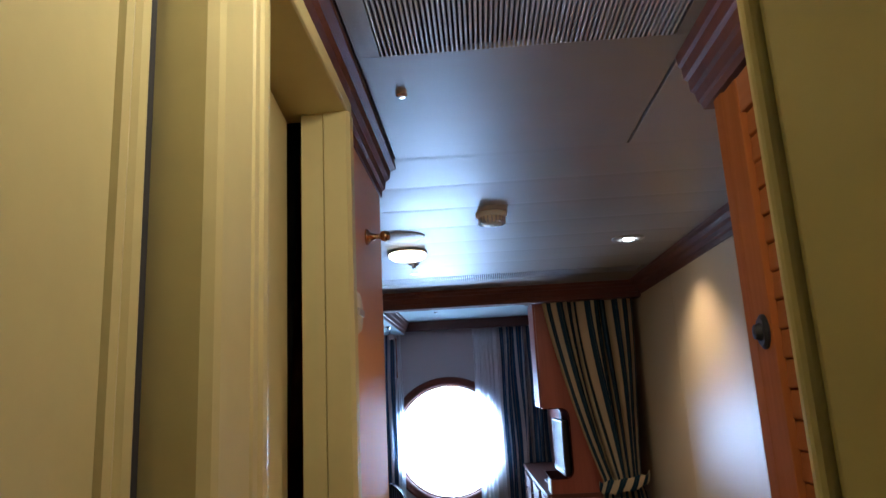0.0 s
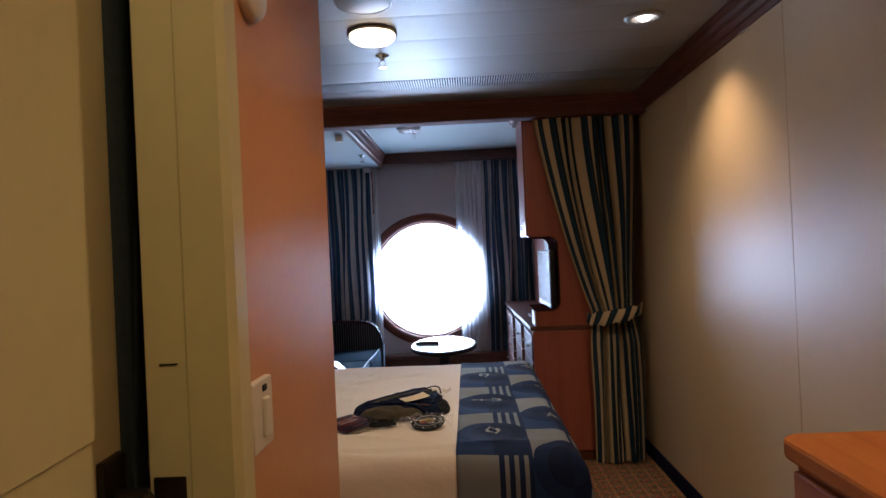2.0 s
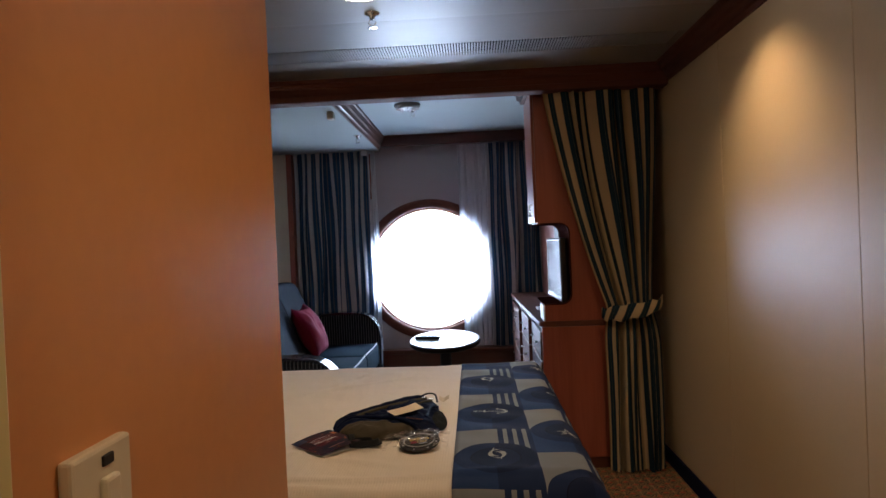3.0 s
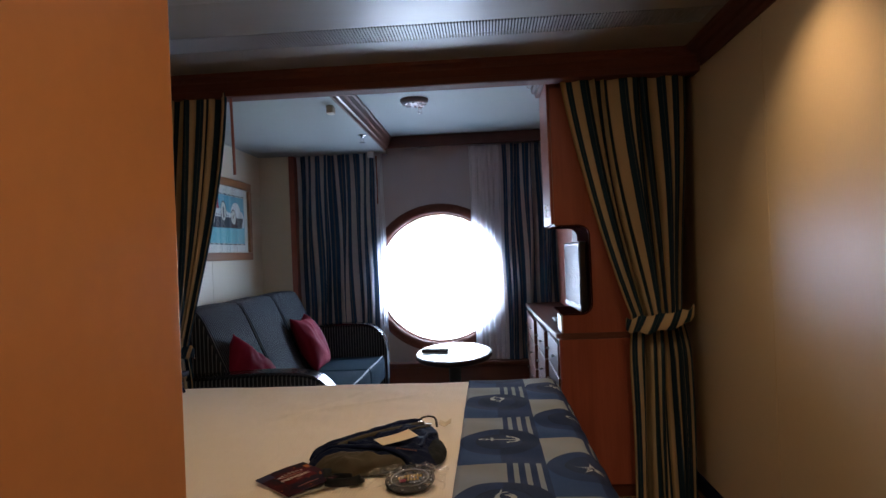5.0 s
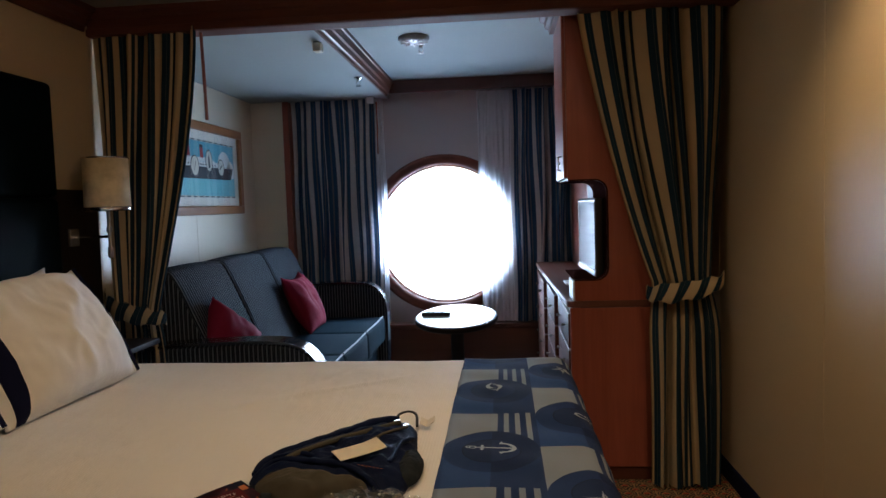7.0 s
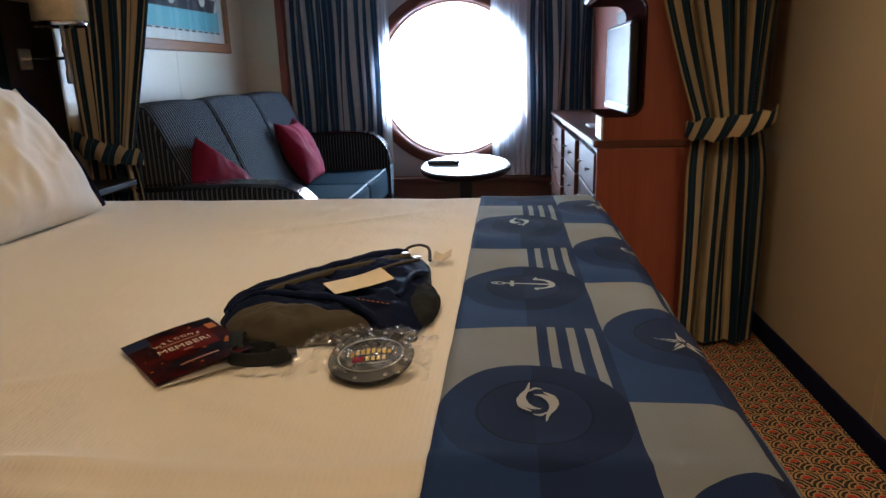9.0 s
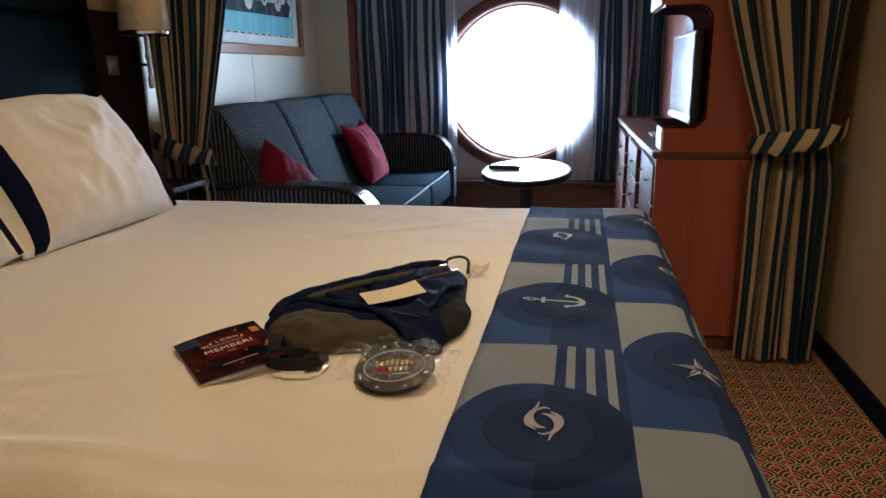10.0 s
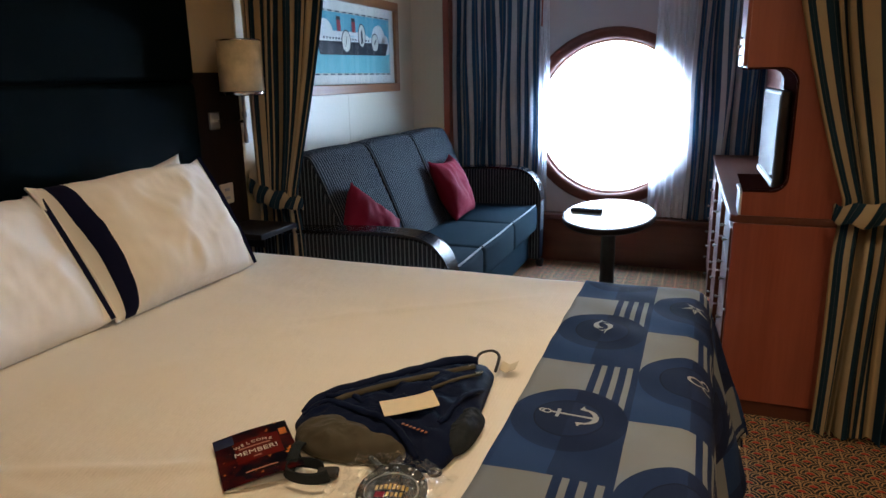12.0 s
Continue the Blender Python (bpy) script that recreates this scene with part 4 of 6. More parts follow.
part("disc", lathe([(0.045, 0.0), (0.045, 0.010), (0.040, 0.016), (0.0, 0.018)], (HALL_L, 1.327, 1.61), "x", 28), IVORY, sensor, smooth=True)
part("lens", box(HALL_L + 0.016, 1.295, 1.603, HALL_L + 0.021, 1.359, 1.617, 0.002), GRILLE, sensor)
screw = single("ceiling_screw", lathe([(0.013, 0.0), (0.013, -0.004), (0.009, -0.007), (0.0, -0.008)], (0.172, 1.33, CEIL), "z", 16), CHROME, "small chrome screw boss in the ceiling", "screw")


def grille(name, x0, x1, y0, y1, pitch, label):
    g = thing(name, ((x0 + x1) / 2, (y0 + y1) / 2, CEIL), label, "vent")
    part("frame", box(x0 - 0.002, y0, CEIL + 0.014, x1 + 0.002, y1, CEIL + 0.03), SHADOW_GAP, g)
    n = int((x1 - x0) / pitch)
    bm = bmesh.new()
    if n <= 90:
        me = None
        for i in range(n):
            x = x0 + pitch * (i + 0.5)
            if me is None:
                s = part("slat", box(-pitch * 0.27, y0, CEIL - 0.001, pitch * 0.27, y1, CEIL + 0.008, 0.0012), GRILLE, g)
                me = s.data
            else:
                s = new("slat", me)
                s.parent = g
                s.matrix_parent_inverse = Matrix.Translation(-g.location)
            s.location = (x, 0, 0)
        bm.free()
    else:
        for i in range(n):
            x = x0 + pitch * (i + 0.5)
            box(x - pitch * 0.22, y0, CEIL - 0.001, x + pitch * 0.22, y1, CEIL + 0.008, 0.0, bm)
        tagged(part("slats", bm, GRILLE, g), kind="stuff")
    return g


grille("ceiling_grille", 0.150, 0.730, 0.60, 1.155, 0.0093, "grey slatted air grille in the entry ceiling")
grille("ceiling_vent", -1.10, 1.25, 3.748, 3.922, 0.0125, "long slatted air vent across the ceiling")

# ---- ceiling fixtures ----


def ceiling_disc(name, profile, at, mat, label, category):
    e = thing(name, at, label, category)
    return e, part("base", lathe(profile, at, "z", 36), mat, e, smooth=True)


smoke, _ = ceiling_disc("smoke_detector", [(0.060, 0.0), (0.060, -0.010), (0.052, -0.018), (0.0, -0.018)], (0.385, 2.41, CEIL), WHITE, "round beige smoke detector on the ceiling", "smoke detector")
part("chamber", lathe([(0.050, -0.018), (0.047, -0.034), (0.036, -0.044), (0.014, -0.047), (0.0, -0.047)], (0.385, 2.41, CEIL), "z", 28), IVORY, smoke, smooth=True)
for _i in range(20):
    _a = 2 * math.pi * _i / 20
    part("fin", box(0.038, -0.002, -0.043, 0.052, 0.002, -0.018, m=Matrix.Translation((0.385, 2.41, CEIL)) @ Matrix.Rotation(_a, 4, "Z")), GRILLE, smoke)
part("led", lathe([(0.006, -0.046), (0.005, -0.051), (0.0, -0.052)], (0.385, 2.41, CEIL), "z", 10), WHITE, smoke)
speaker, _ = ceiling_disc("ceiling_speaker", [(0.092, 0.0), (0.092, -0.003), (0.084, -0.006), (0.0, -0.007)], (0.012, 2.70, CEIL), CEILING, "round grey speaker cover on the ceiling", "speaker")
part("rim", lathe([(0.096, 0.0), (0.096, -0.004), (0.090, -0.006), (0.090, 0.0)], (0.012, 2.70, CEIL), "z", 36), GRILLE, speaker)
light, _ = ceiling_disc("ceiling_light", [(0.094, 0.0), (0.094, -0.010), (0.088, -0.013), (0.0, -0.013)], (0.0, 3.0, CEIL), CHROME, "round flush ceiling light with a glowing glass bowl", "lamp")
part("bowl", lathe([(0.086, -0.012), (0.085, -0.024), (0.072, -0.036), (0.030, -0.043), (0.0, -0.044)], (0.0, 3.0, CEIL), "z", 36), CEILGLASS, light, "lit warm glass bowl", smooth=True).visible_shadow = False
down, _ = ceiling_disc("downlight", [(0.075, 0.0), (0.073, -0.006), (0.045, -0.008), (0.040, 0.004), (0.0, 0.004)], (1.02, 3.0, CEIL), CEILING, "white recessed downlight beside the wall", "lamp")
part("bulb", lathe([(0.025, -0.004), (0.022, -0.010), (0.0, -0.013)], (1.02, 3.0, CEIL), "z", 20), BULB, down, "lit bulb").visible_shadow = False


def sprinkler(at, flip=-1):
    e = thing("sprinkler", at, "chrome sprinkler head below the ceiling", "sprinkler", "ceiling sprinklers")
    x, y, z = at
    part("escutcheon", lathe([(0.030, 0.0), (0.028, -0.005), (0.012, -0.010), (0.008, -0.024), (0.0, -0.024)], at, "z", 20), CHROME, e, smooth=True)
    part("yoke", tube([(x - 0.008, y, z - 0.022), (x - 0.013, y, z - 0.035), (x - 0.004, y, z - 0.05)], 0.0025, tube([(x + 0.008, y, z - 0.022), (x + 0.013, y, z - 0.035), (x + 0.004, y, z - 0.05)], 0.0025, None, 8), 8), CHROME, e)
    part("deflector", lathe([(0.003, -0.046), (0.018, -0.052), (0.018, -0.054), (0.0, -0.055)], at, "z", 16), CHROME, e)
    return e


sprinkler((0.0, 3.30, CEIL))
far_detector, _ = ceiling_disc("ceiling_detector", [(0.085, 0.0), (0.085, -0.012), (0.070, -0.028), (0.0, -0.030)], (-0.05, 5.20, CEIL_FAR), GRILLE, "round grey detector on the far ceiling", "detector")
for _i in range(8):
    _a = 2 * math.pi * _i / 8
    part("vent_rib", box(0.03, -0.006, -0.034, 0.075, 0.006, -0.024, 0.002, m=Matrix.Translation((-0.05, 5.20, CEIL_FAR)) @ Matrix.Rotation(_a, 4, "Z")), CHROME, far_detector)
sprinkler((-0.03, 5.35, CEIL_FAR))
sprinkler((-0.46, 5.66, 2.03))
single("ceiling_bracket", box(-0.56, 6.40, 1.985, -0.51, 6.44, 2.03, 0.004), WHITE, "white curtain rail end bracket", "bracket")
single("bunk_latch", box(-0.485, 4.73, 1.985, -0.445, 4.79, 2.03, 0.008), IVORY, "cream latch block under the ceiling box", "latch")
single("curtain_cord", tube([(-0.845, BEAM_Y + 0.03, BEAM_Z), (-0.842, BEAM_Y + 0.032, 1.8), (-0.838, BEAM_Y + 0.03, 1.62)], 0.007), CHERRY, "dark red cord hanging from the beam", "cord")
single("curtain_cord", tube([(-0.50, WINDOW - 0.09, 2.0), (-0.498, WINDOW - 0.09, 1.8), (-0.50, WINDOW - 0.09, 1.62)], 0.006), CHERRY, "dark cord hanging beside the drape", "cord")

# ---- headboard, pillows, reading lamp ----


def uv_by(bm, fn):
    """Give a bmesh UVs from its own coordinates."""
    layer = bm.loops.layers.uv.get("UVMap") or bm.loops.layers.uv.new("UVMap")
    for f in bm.faces:
        for l in f.loops:
            l[layer].uv = fn(l.vert.co, f.normal)
    return bm


headboard = thing("headboard", (LEFT, 3.05, 0), "tall black padded leather headboard fixed to the wall", "headboard")
part("backing", box(LEFT + 0.001, 2.12, 0.3, LEFT + 0.03, 3.895, 1.71, 0.004), DARKWOOD, headboard)
for _z0, _z1 in ((0.45, 0.872), (0.876, 1.298), (1.302, 1.724)):
    part("cushion", box(LEFT + 0.028, 2.10, _z0, LEFT + 0.085, 3.895, _z1, 0.022, segments=4), LEATHER, headboard, "padded black leather panel", smooth=True)
nightpanel = thing("bedside_panel", (LEFT, 4.06, 0), "dark espresso wood bedside panel with a small shelf", "bedside panel")
part("panel", box(LEFT + 0.001, 3.905, 0, LEFT + 0.03, 4.215, 1.335, 0.004), DARKWOOD, nightpanel)
part("shelf", box(LEFT + 0.03, 3.96, 0.680, LEFT + 0.27, 4.215, 0.703, 0.004), DARKWOOD, nightpanel, "dark wooden shelf")
part("shelf_bracket", box(LEFT + 0.03, 4.07, 0.62, LEFT + 0.2, 4.085, 0.68, 0.002), DARKWOOD, nightpanel)
outlet = thing("outlet", (LEFT + 0.03, 4.06, 0.83), "cream socket plate on the dark panel", "socket")
part("plate", box(LEFT + 0.03, 4.03, 0.80, LEFT + 0.040, 4.11, 0.885, 0.003), IVORY, outlet)
for _z in (0.825, 0.86):
    part("slot", box(LEFT + 0.039, 4.055, _z - 0.006, LEFT + 0.0415, 4.085, _z + 0.006, 0.001), GRILLE, outlet)

LX, LY = -1.145, 4.035
reading = thing("wall_lamp", (LEFT, LY, 1.15), "swing-arm wall lamp with a worn parchment drum shade", "lamp")
part("shade", lathe([(0.083, 1.452), (0.085, 1.262), (0.083, 1.262), (0.081, 1.452)], (LX, LY, 0), "z", 40), SHADE, reading, "worn parchment drum shade", smooth=True)
part("shade_ring", lathe([(0.0855, 1.262), (0.0865, 1.258), (0.0865, 1.246), (0.0835, 1.246), (0.0835, 1.262)], (LX, LY, 0), "z", 40), CHROME, reading, "chrome lower ring", smooth=True)
part("shade_ring", lathe([(0.084, 1.455), (0.085, 1.449), (0.082, 1.449), (0.081, 1.455)], (LX, LY, 0), "z", 40), CHROME, reading, smooth=True)
part("stem", lathe([(0.006, 1.06), (0.010, 1.065), (0.010, 1.10), (0.0065, 1.105), (0.0065, 1.16), (0.011, 1.165), (0.011, 1.18), (0.007, 1.185), (0.007, 1.25), (0.012, 1.255), (0.012, 1.30), (0.0, 1.30)], (LX, LY, 0), "z", 16), KNOB, reading, smooth=True)
part("arm", tube([(LEFT + 0.03, LY, 1.145), (LX - 0.05, LY, 1.145), (LX, LY, 1.145)], 0.006), CHROME, reading)
part("wall_plate", box(LEFT + 0.03, LY - 0.03, 1.11, LEFT + 0.040, LY + 0.03, 1.18, 0.004), KNOB, reading)
part("spider", box(LX - 0.082, LY - 0.002, 1.285, LX + 0.082, LY + 0.002, 1.289, 0.0, box(LX - 0.002, LY - 0.082, 1.285, LX + 0.002, LY + 0.082, 1.289)), CHROME, reading)


def puff(at, thick, power=2.4, pinch=0.9, nu=60, nv=40, seed=0, band=None, back=1.0, creases=()):
    """A stuffed pillow; at(a, b) gives its middle plane for a, b in -1..1 and normal() its outward side; band = share of the half width in the second material."""
    bm = bmesh.new()
    out = (at(1, 0) - at(-1, 0)).cross(at(0, 1) - at(0, -1)).normalized()

    def pt(a, b, s):
        ac = max(-1.0, min(1.0, a / 0.93)) if band else a
        prof = max(0.0, (1 - abs(ac) ** power)) ** 0.5 * max(0.0, (1 - abs(b) ** power)) ** 0.5
        curl = (0.055 * max(0.0, (a - 0.80) / 0.20) ** 1.5 + 0.012 * max(0.0, (-a - 0.85) / 0.15)) * (1 - 0.5 * b * b) if band else 0.0
        a2 = a * (1 - 0.07 * (1 - abs(b) ** 2) * abs(a) ** 6 * pinch)
        b2 = b * (1 - (0.20 if b > 0 else 0.02) * (1 - abs(a) ** 2) * abs(b) ** 6 * pinch)
        w = noise.noise(Vector((a * 1.8 + seed, b * 1.7, s))) * 0.22
        fold = 0.010 * (1 - 2 * abs(noise.noise(Vector((a * 2.6 + b * 1.4 + seed, b * 1.1 - a, s * 2))))) * prof
        fold += 0.003 * noise.noise(Vector((a * 9 + seed, b * 5 + a * 4, s * 2))) * prof ** 0.5
        for ca, cb, turn, reach, h in creases:
            c, n = math.cos(radians(turn)), math.sin(radians(turn))
            along, off = (a - ca) * c + (b - cb) * n, -(a - ca) * n + (b - cb) * c + 0.10 * (a - ca) ** 2
            if abs(along) < reach:
                fold += h * math.exp(-(off / 0.055) ** 2) * (1 - (along / reach) ** 2)
        t = thick * prof * (1 + w) * (1.0 if s > 0 else back)
        return at(a2, b2) + out * (s * (t + 0.004) + (fold if s > 0 else 0.0) + curl)
    sides = []
    for s in (1, -1):
        sides.append([[bm.verts.new(pt(-1 + 2 * i / nu, -1 + 2 * j / nv, s)) for j in range(nv + 1)] for i in range(nu + 1)])
    for g in sides:
        for i in range(nu):
            mid = -1 + 2 * (i + 0.5) / nu
            for j in range(nv):
                f = bm.faces.new((g[i][j], g[i + 1][j], g[i + 1][j + 1], g[i][j + 1]))
                if band and (band[0] < -mid < band[1] or i >= nu - 1):
                    f.material_index = 1
    p, q = sides
    rim = [(i, 0) for i in range(nu)] + [(nu, j) for j in range(nv)] + [(i, nv) for i in range(nu, 0, -1)] + [(0, j) for j in range(nv, 0, -1)]
    for k in range(len(rim)):
        (i, j), (i2, j2) = rim[k], rim[(k + 1) % len(rim)]
        f = bm.faces.new((p[i][j], p[i2][j2], q[i2][j2], q[i][j]))
        if band:
            f.material_index = 1 if (i == nu and i2 == nu) else 0
    return bm


def between(bl, br, tl, tr):
    """A plane spanned by four corners."""
    bl, br, tl, tr = (Vector(v) for v in (bl, br, tl, tr))
    return lambda a, b: (bl * (1 - a) * (1 - b) + br * (1 + a) * (1 - b) + tl * (1 - a) * (1 + b) + tr * (1 + a) * (1 + b)) / 4


def square(m, half):
    return lambda a, b: m @ Vector((half * a, half * b, 0))


def bed_pillow(corners, seed, thick, band=(0.755, 0.905), back=0.7):
    lines = ((0.25, 0.2, 62, 0.5, 0.006), (0.55, -0.3, 40, 0.5, 0.005), (-0.15, -0.5, 75, 0.4, 0.005), (0.1, 0.65, 12, 0.5, 0.005), (0.7, 0.45, 100, 0.4, 0.005)) if band else ()
    return single("pillow", puff(between(*corners), thick, seed=seed, band=band, back=back, creases=lines), [PILLOW, NAVY], "white pillow with a navy band, leaning on others" if band else "plain white pillow against the headboard", "pillow", "pillows", smooth=True)


bed_pillow(((-0.775, 2.953, 0.722), (-0.772, 3.500, 0.722), (-1.030, 2.965, 1.047), (-1.022, 3.580, 1.040)), 1, 0.125)
bed_pillow(((-0.783, 2.355, 0.722), (-0.790, 2.950, 0.722), (-1.045, 2.355, 1.037), (-1.050, 3.000, 1.022)), 5, 0.122)
bed_pillow(((-1.09, 3.10, 0.745), (-1.09, 3.63, 0.745), (-1.175, 3.07, 1.005), (-1.165, 3.665, 1.055)), 9, 0.055, None)
bed_pillow(((-1.09, 2.43, 0.745), (-1.09, 2.99, 0.745), (-1.175, 2.43, 1.025), (-1.175, 3.02, 1.000)), 13, 0.055, None)

# ---- sofa corner ----
def rounded(points, n=5):
    """The same open outline with its bends rounded."""
    p = [points[0]] + list(points) + [points[-1]]
    out = []
    for a, b, c, d in zip(p, p[1:], p[2:], p[3:]):
        for i in range(n):
            f = i / n
            out.append(tuple(0.5 * (2 * b[k] + (c[k] - a[k]) * f + (2 * a[k] - 5 * b[k] + 4 * c[k] - d[k]) * f * f + (3 * b[k] - a[k] - 3 * c[k] + d[k]) * f ** 3) for k in (0, 1)))
    return out + [points[-1]]


sofa = thing("sofa", (-0.9, 5.3, 0), "navy pinstriped three-seat sofa with curved arms", "sofa")
SY0, SY1 = 4.27, 6.36
uvy = lambda co, n: (co.y, co.z)
uvx = lambda co, n: (co.x, co.z)
part("base", uv_by(box(-1.40, SY0 + 0.05, 0.05, -0.52, SY1 - 0.05, 0.27, 0.01), uvy), SOFA_PLAIN, sofa)
_w = (SY1 - SY0 - 0.24) / 3
for _i in range(3):
    _y0 = SY0 + 0.12 + _i * _w
    part("seat_cushion", box(-1.12, _y0 + 0.003, 0.265, -0.455, _y0 + _w - 0.003, 0.445, 0.028, segments=4), SOFA_PLAIN, sofa, "slate upholstered seat cushion", smooth=True)
    part("piping", tube([(-0.47, _y0 + 0.012, 0.445), (-0.462, _y0 + _w * 0.5, 0.447), (-0.47, _y0 + _w - 0.012, 0.445)], 0.005), plain("pale_piping", (0.25, 0.27, 0.30), 0.6), sofa, "pale piping")
uvs = lambda co, n: (co.x if abs(n.y) > 0.75 else co.y, co.z)
_bp = rounded([(-1.385, 0.28), (-1.385, 0.86), (-1.335, 0.925), (-1.240, 0.958), (-1.145, 0.966), (-1.092, 0.930), (-1.000, 0.735), (-0.920, 0.545), (-0.880, 0.44), (-0.880, 0.28)], 4)


def pad(profile, y0, y1, r=0.03, n=5):
    """A stuffed bolster: a profile across y, drawn in and rounded at both ends, a little fuller in its middle."""
    cx, cz = sum(p[0] for p in profile) / len(profile), sum(p[1] for p in profile) / len(profile)
    stations = [(y0 + r * (1 - math.cos(math.pi / 2 * k / n)), r * (1 - math.sin(math.pi / 2 * k / n))) for k in range(n + 1)]
    stations += [(y0 + (y1 - y0) * f, -0.008 * math.sin(math.pi * f)) for f in (0.2, 0.35, 0.5, 0.65, 0.8)]
    stations += [(y1 - r * (1 - math.cos(math.pi / 2 * k / n)), r * (1 - math.sin(math.pi / 2 * k / n))) for k in range(n, -1, -1)]
    bm = bmesh.new()
    rings = []
    for y, inset in stations:
        ring = []
        for x, z in profile:
            d = math.hypot(x - cx, z - cz)
            k = 1 - inset / d
            ring.append(bm.verts.new((cx + (x - cx) * k, y, cz + (z - cz) * k)))
        rings.append(ring)
    m = len(profile)
    for a, b in zip(rings, rings[1:]):
        for i in range(m):
            bm.faces.new((a[i], a[(i + 1) % m], b[(i + 1) % m], b[i]))
    bm.faces.new(rings[0])
    bm.faces.new(rings[-1])
    bmesh.ops.recalc_face_normals(bm, faces=bm.faces)
    return bm


for _a, _b in ((4.425, 5.005), (5.011, 5.605), (5.611, 6.19)):
    part("back_cushion", uv_by(pad(_bp, _a, _b), uvs), SOFA, sofa, "pinstriped back cushion", smooth=True)
for _y in (SY0, SY1 - 0.11):
    _o = [(-1.38, 0.03), (-1.38, 0.625), (-1.15, 0.635), (-0.80, 0.652), (-0.62, 0.652), (-0.51, 0.640), (-0.44, 0.602), (-0.390, 0.535), (-0.368, 0.44), (-0.372, 0.03)]
    if _y > 5:
        _o = [(x - 0.07 * max(0, min(1, (x + 1.1) / 0.5)), z + 0.025) for x, z in _o]
    _o = _o[:2] + rounded(_o[2:9]) + _o[9:]
    _a = part("arm", uv_by(extrude(_o, "y", _y, _y + 0.11, bevel=0.008), uvx), SOFA, sofa, "pinstriped curved arm")
    _top = [(x, z + 0.004) for x, z in _o[1:-1]]
    _cap = _top + [(x, z + 0.014) for x, z in _top[::-1]]
    part("arm_cap", extrude(_cap, "y", _y - 0.004, _y + 0.114), plain("dark_vinyl_trim", (0.015, 0.014, 0.016), 0.22, coat=0.4), _a, "glossy dark vinyl trim")
for _x in (-1.3, -0.45):
    for _y in (SY0 + 0.06, SY1 - 0.06):
        part("foot", lathe([(0.025, 0.0), (0.03, 0.05), (0.0, 0.05)], (_x, _y, 0.0), "z", 14), BLACK, sofa)


def cushion(x, y, z, rx, ry, rz, half, thick, seed):
    m = pose(x, y, z, rx, ry, rz)
    single("cushion", puff(square(m, half), thick, 2.2, 1.3, 28, 28, seed), RED, "crimson scatter cushion on the sofa", "cushion", "sofa cushions", smooth=True)


cushion(-0.92, 4.60, 0.585, 70, 38, 60, 0.175, 0.090, 3)
cushion(-0.885, 5.72, 0.635, 64, 0, 92, 0.195, 0.075, 7)

table = thing("coffee_table", (0.12, 5.42, 0), "oval pedestal coffee table with a pale glossy top", "table")
part("tabletop", lathe([(0.0, 0.548), (0.93, 0.548), (0.985, 0.556), (1.0, 0.566), (0.985, 0.577), (0.96, 0.580), (0.0, 0.580)], (0.12, 5.42, 0), "z", 56, squash=(0.237, 0.43)), TABLETOP, table, "pale glossy oval top")
part("edge_band", lathe([(0.975, 0.545), (1.012, 0.553), (1.018, 0.566), (1.008, 0.576), (0.985, 0.576), (0.975, 0.555)], (0.12, 5.42, 0), "z", 56, squash=(0.237, 0.43)), DARKWOOD, table, "dark rounded edge", smooth=True)
part("column", lathe([(0.045, 0.03), (0.040, 0.06), (0.038, 0.50), (0.07, 0.548)], (0.12, 5.42, 0), "z", 24), BLACK, table, "black column", smooth=True)
part("foot_plate", lathe([(0.9, 0.0), (0.9, 0.012), (0.8, 0.022), (0.2, 0.034), (0.0, 0.034)], (0.12, 5.42, 0), "z", 36, squash=(0.2, 0.26)), BLACK, table)
remote = thing("remote_control", (-0.02, 5.33, 0.58), "black remote control lying on the table", "remote control")
_rm = pose(0.0, 5.40, 0.58, 0, 0, -8)
part("case", box(-0.085, -0.024, 0.0, 0.085, 0.024, 0.020, 0.006, m=_rm), BLACK, remote)
for _i in range(5):
    for _k in range(3):
        part("button", box(-0.06 + _i * 0.026, -0.016 + _k * 0.013, 0.019, -0.046 + _i * 0.026, -0.008 + _k * 0.013, 0.023, 0.001, m=_rm), GRILLE, remote)

# ---- framed picture ----
picture = thing("framed_picture", (LEFT_FAR, 5.6, 1.5), "framed print of a white-and-black steamship on turquoise sea", "picture")
PY0, PY1, PZ0, PZ1 = 4.95, 6.17, 1.213, 1.788
_x = LEFT_FAR
FW = 0.055
for _b in ((PY0, PZ0, PY1, PZ0 + FW), (PY0, PZ1 - FW, PY1, PZ1), (PY0, PZ0 + FW, PY0 + FW, PZ1 - FW), (PY1 - FW, PZ0 + FW, PY1, PZ1 - FW)):
    part("frame_rail", box(_x, _b[0], _b[1], _x + 0.028, _b[2], _b[3], 0.006), FRAMEWOOD, picture, "brown wooden frame rail")
part("mat", box(_x, PY0 + FW - 0.002, PZ0 + FW - 0.002, _x + 0.008, PY1 - FW + 0.002, PZ1 - FW + 0.002), plain("ivory_mat", (0.70, 0.68, 0.60), 0.8), picture, "ivory mat board")
_layer = [0]


def flat(name, polys, colour, label=""):
    """Flat printed shapes on the mat, each later one a hair further out."""
    _layer[0] += 1
    bm = bmesh.new()
    xx = _x + 0.0085 + 0.0006 * _layer[0]
    for p in polys:
        bm.faces.new([bm.verts.new((xx, y, z)) for y, z in p])
    part(name, bm, plain("print_" + name, colour, 0.7, vary=0.06, relief=0.0), picture, label)


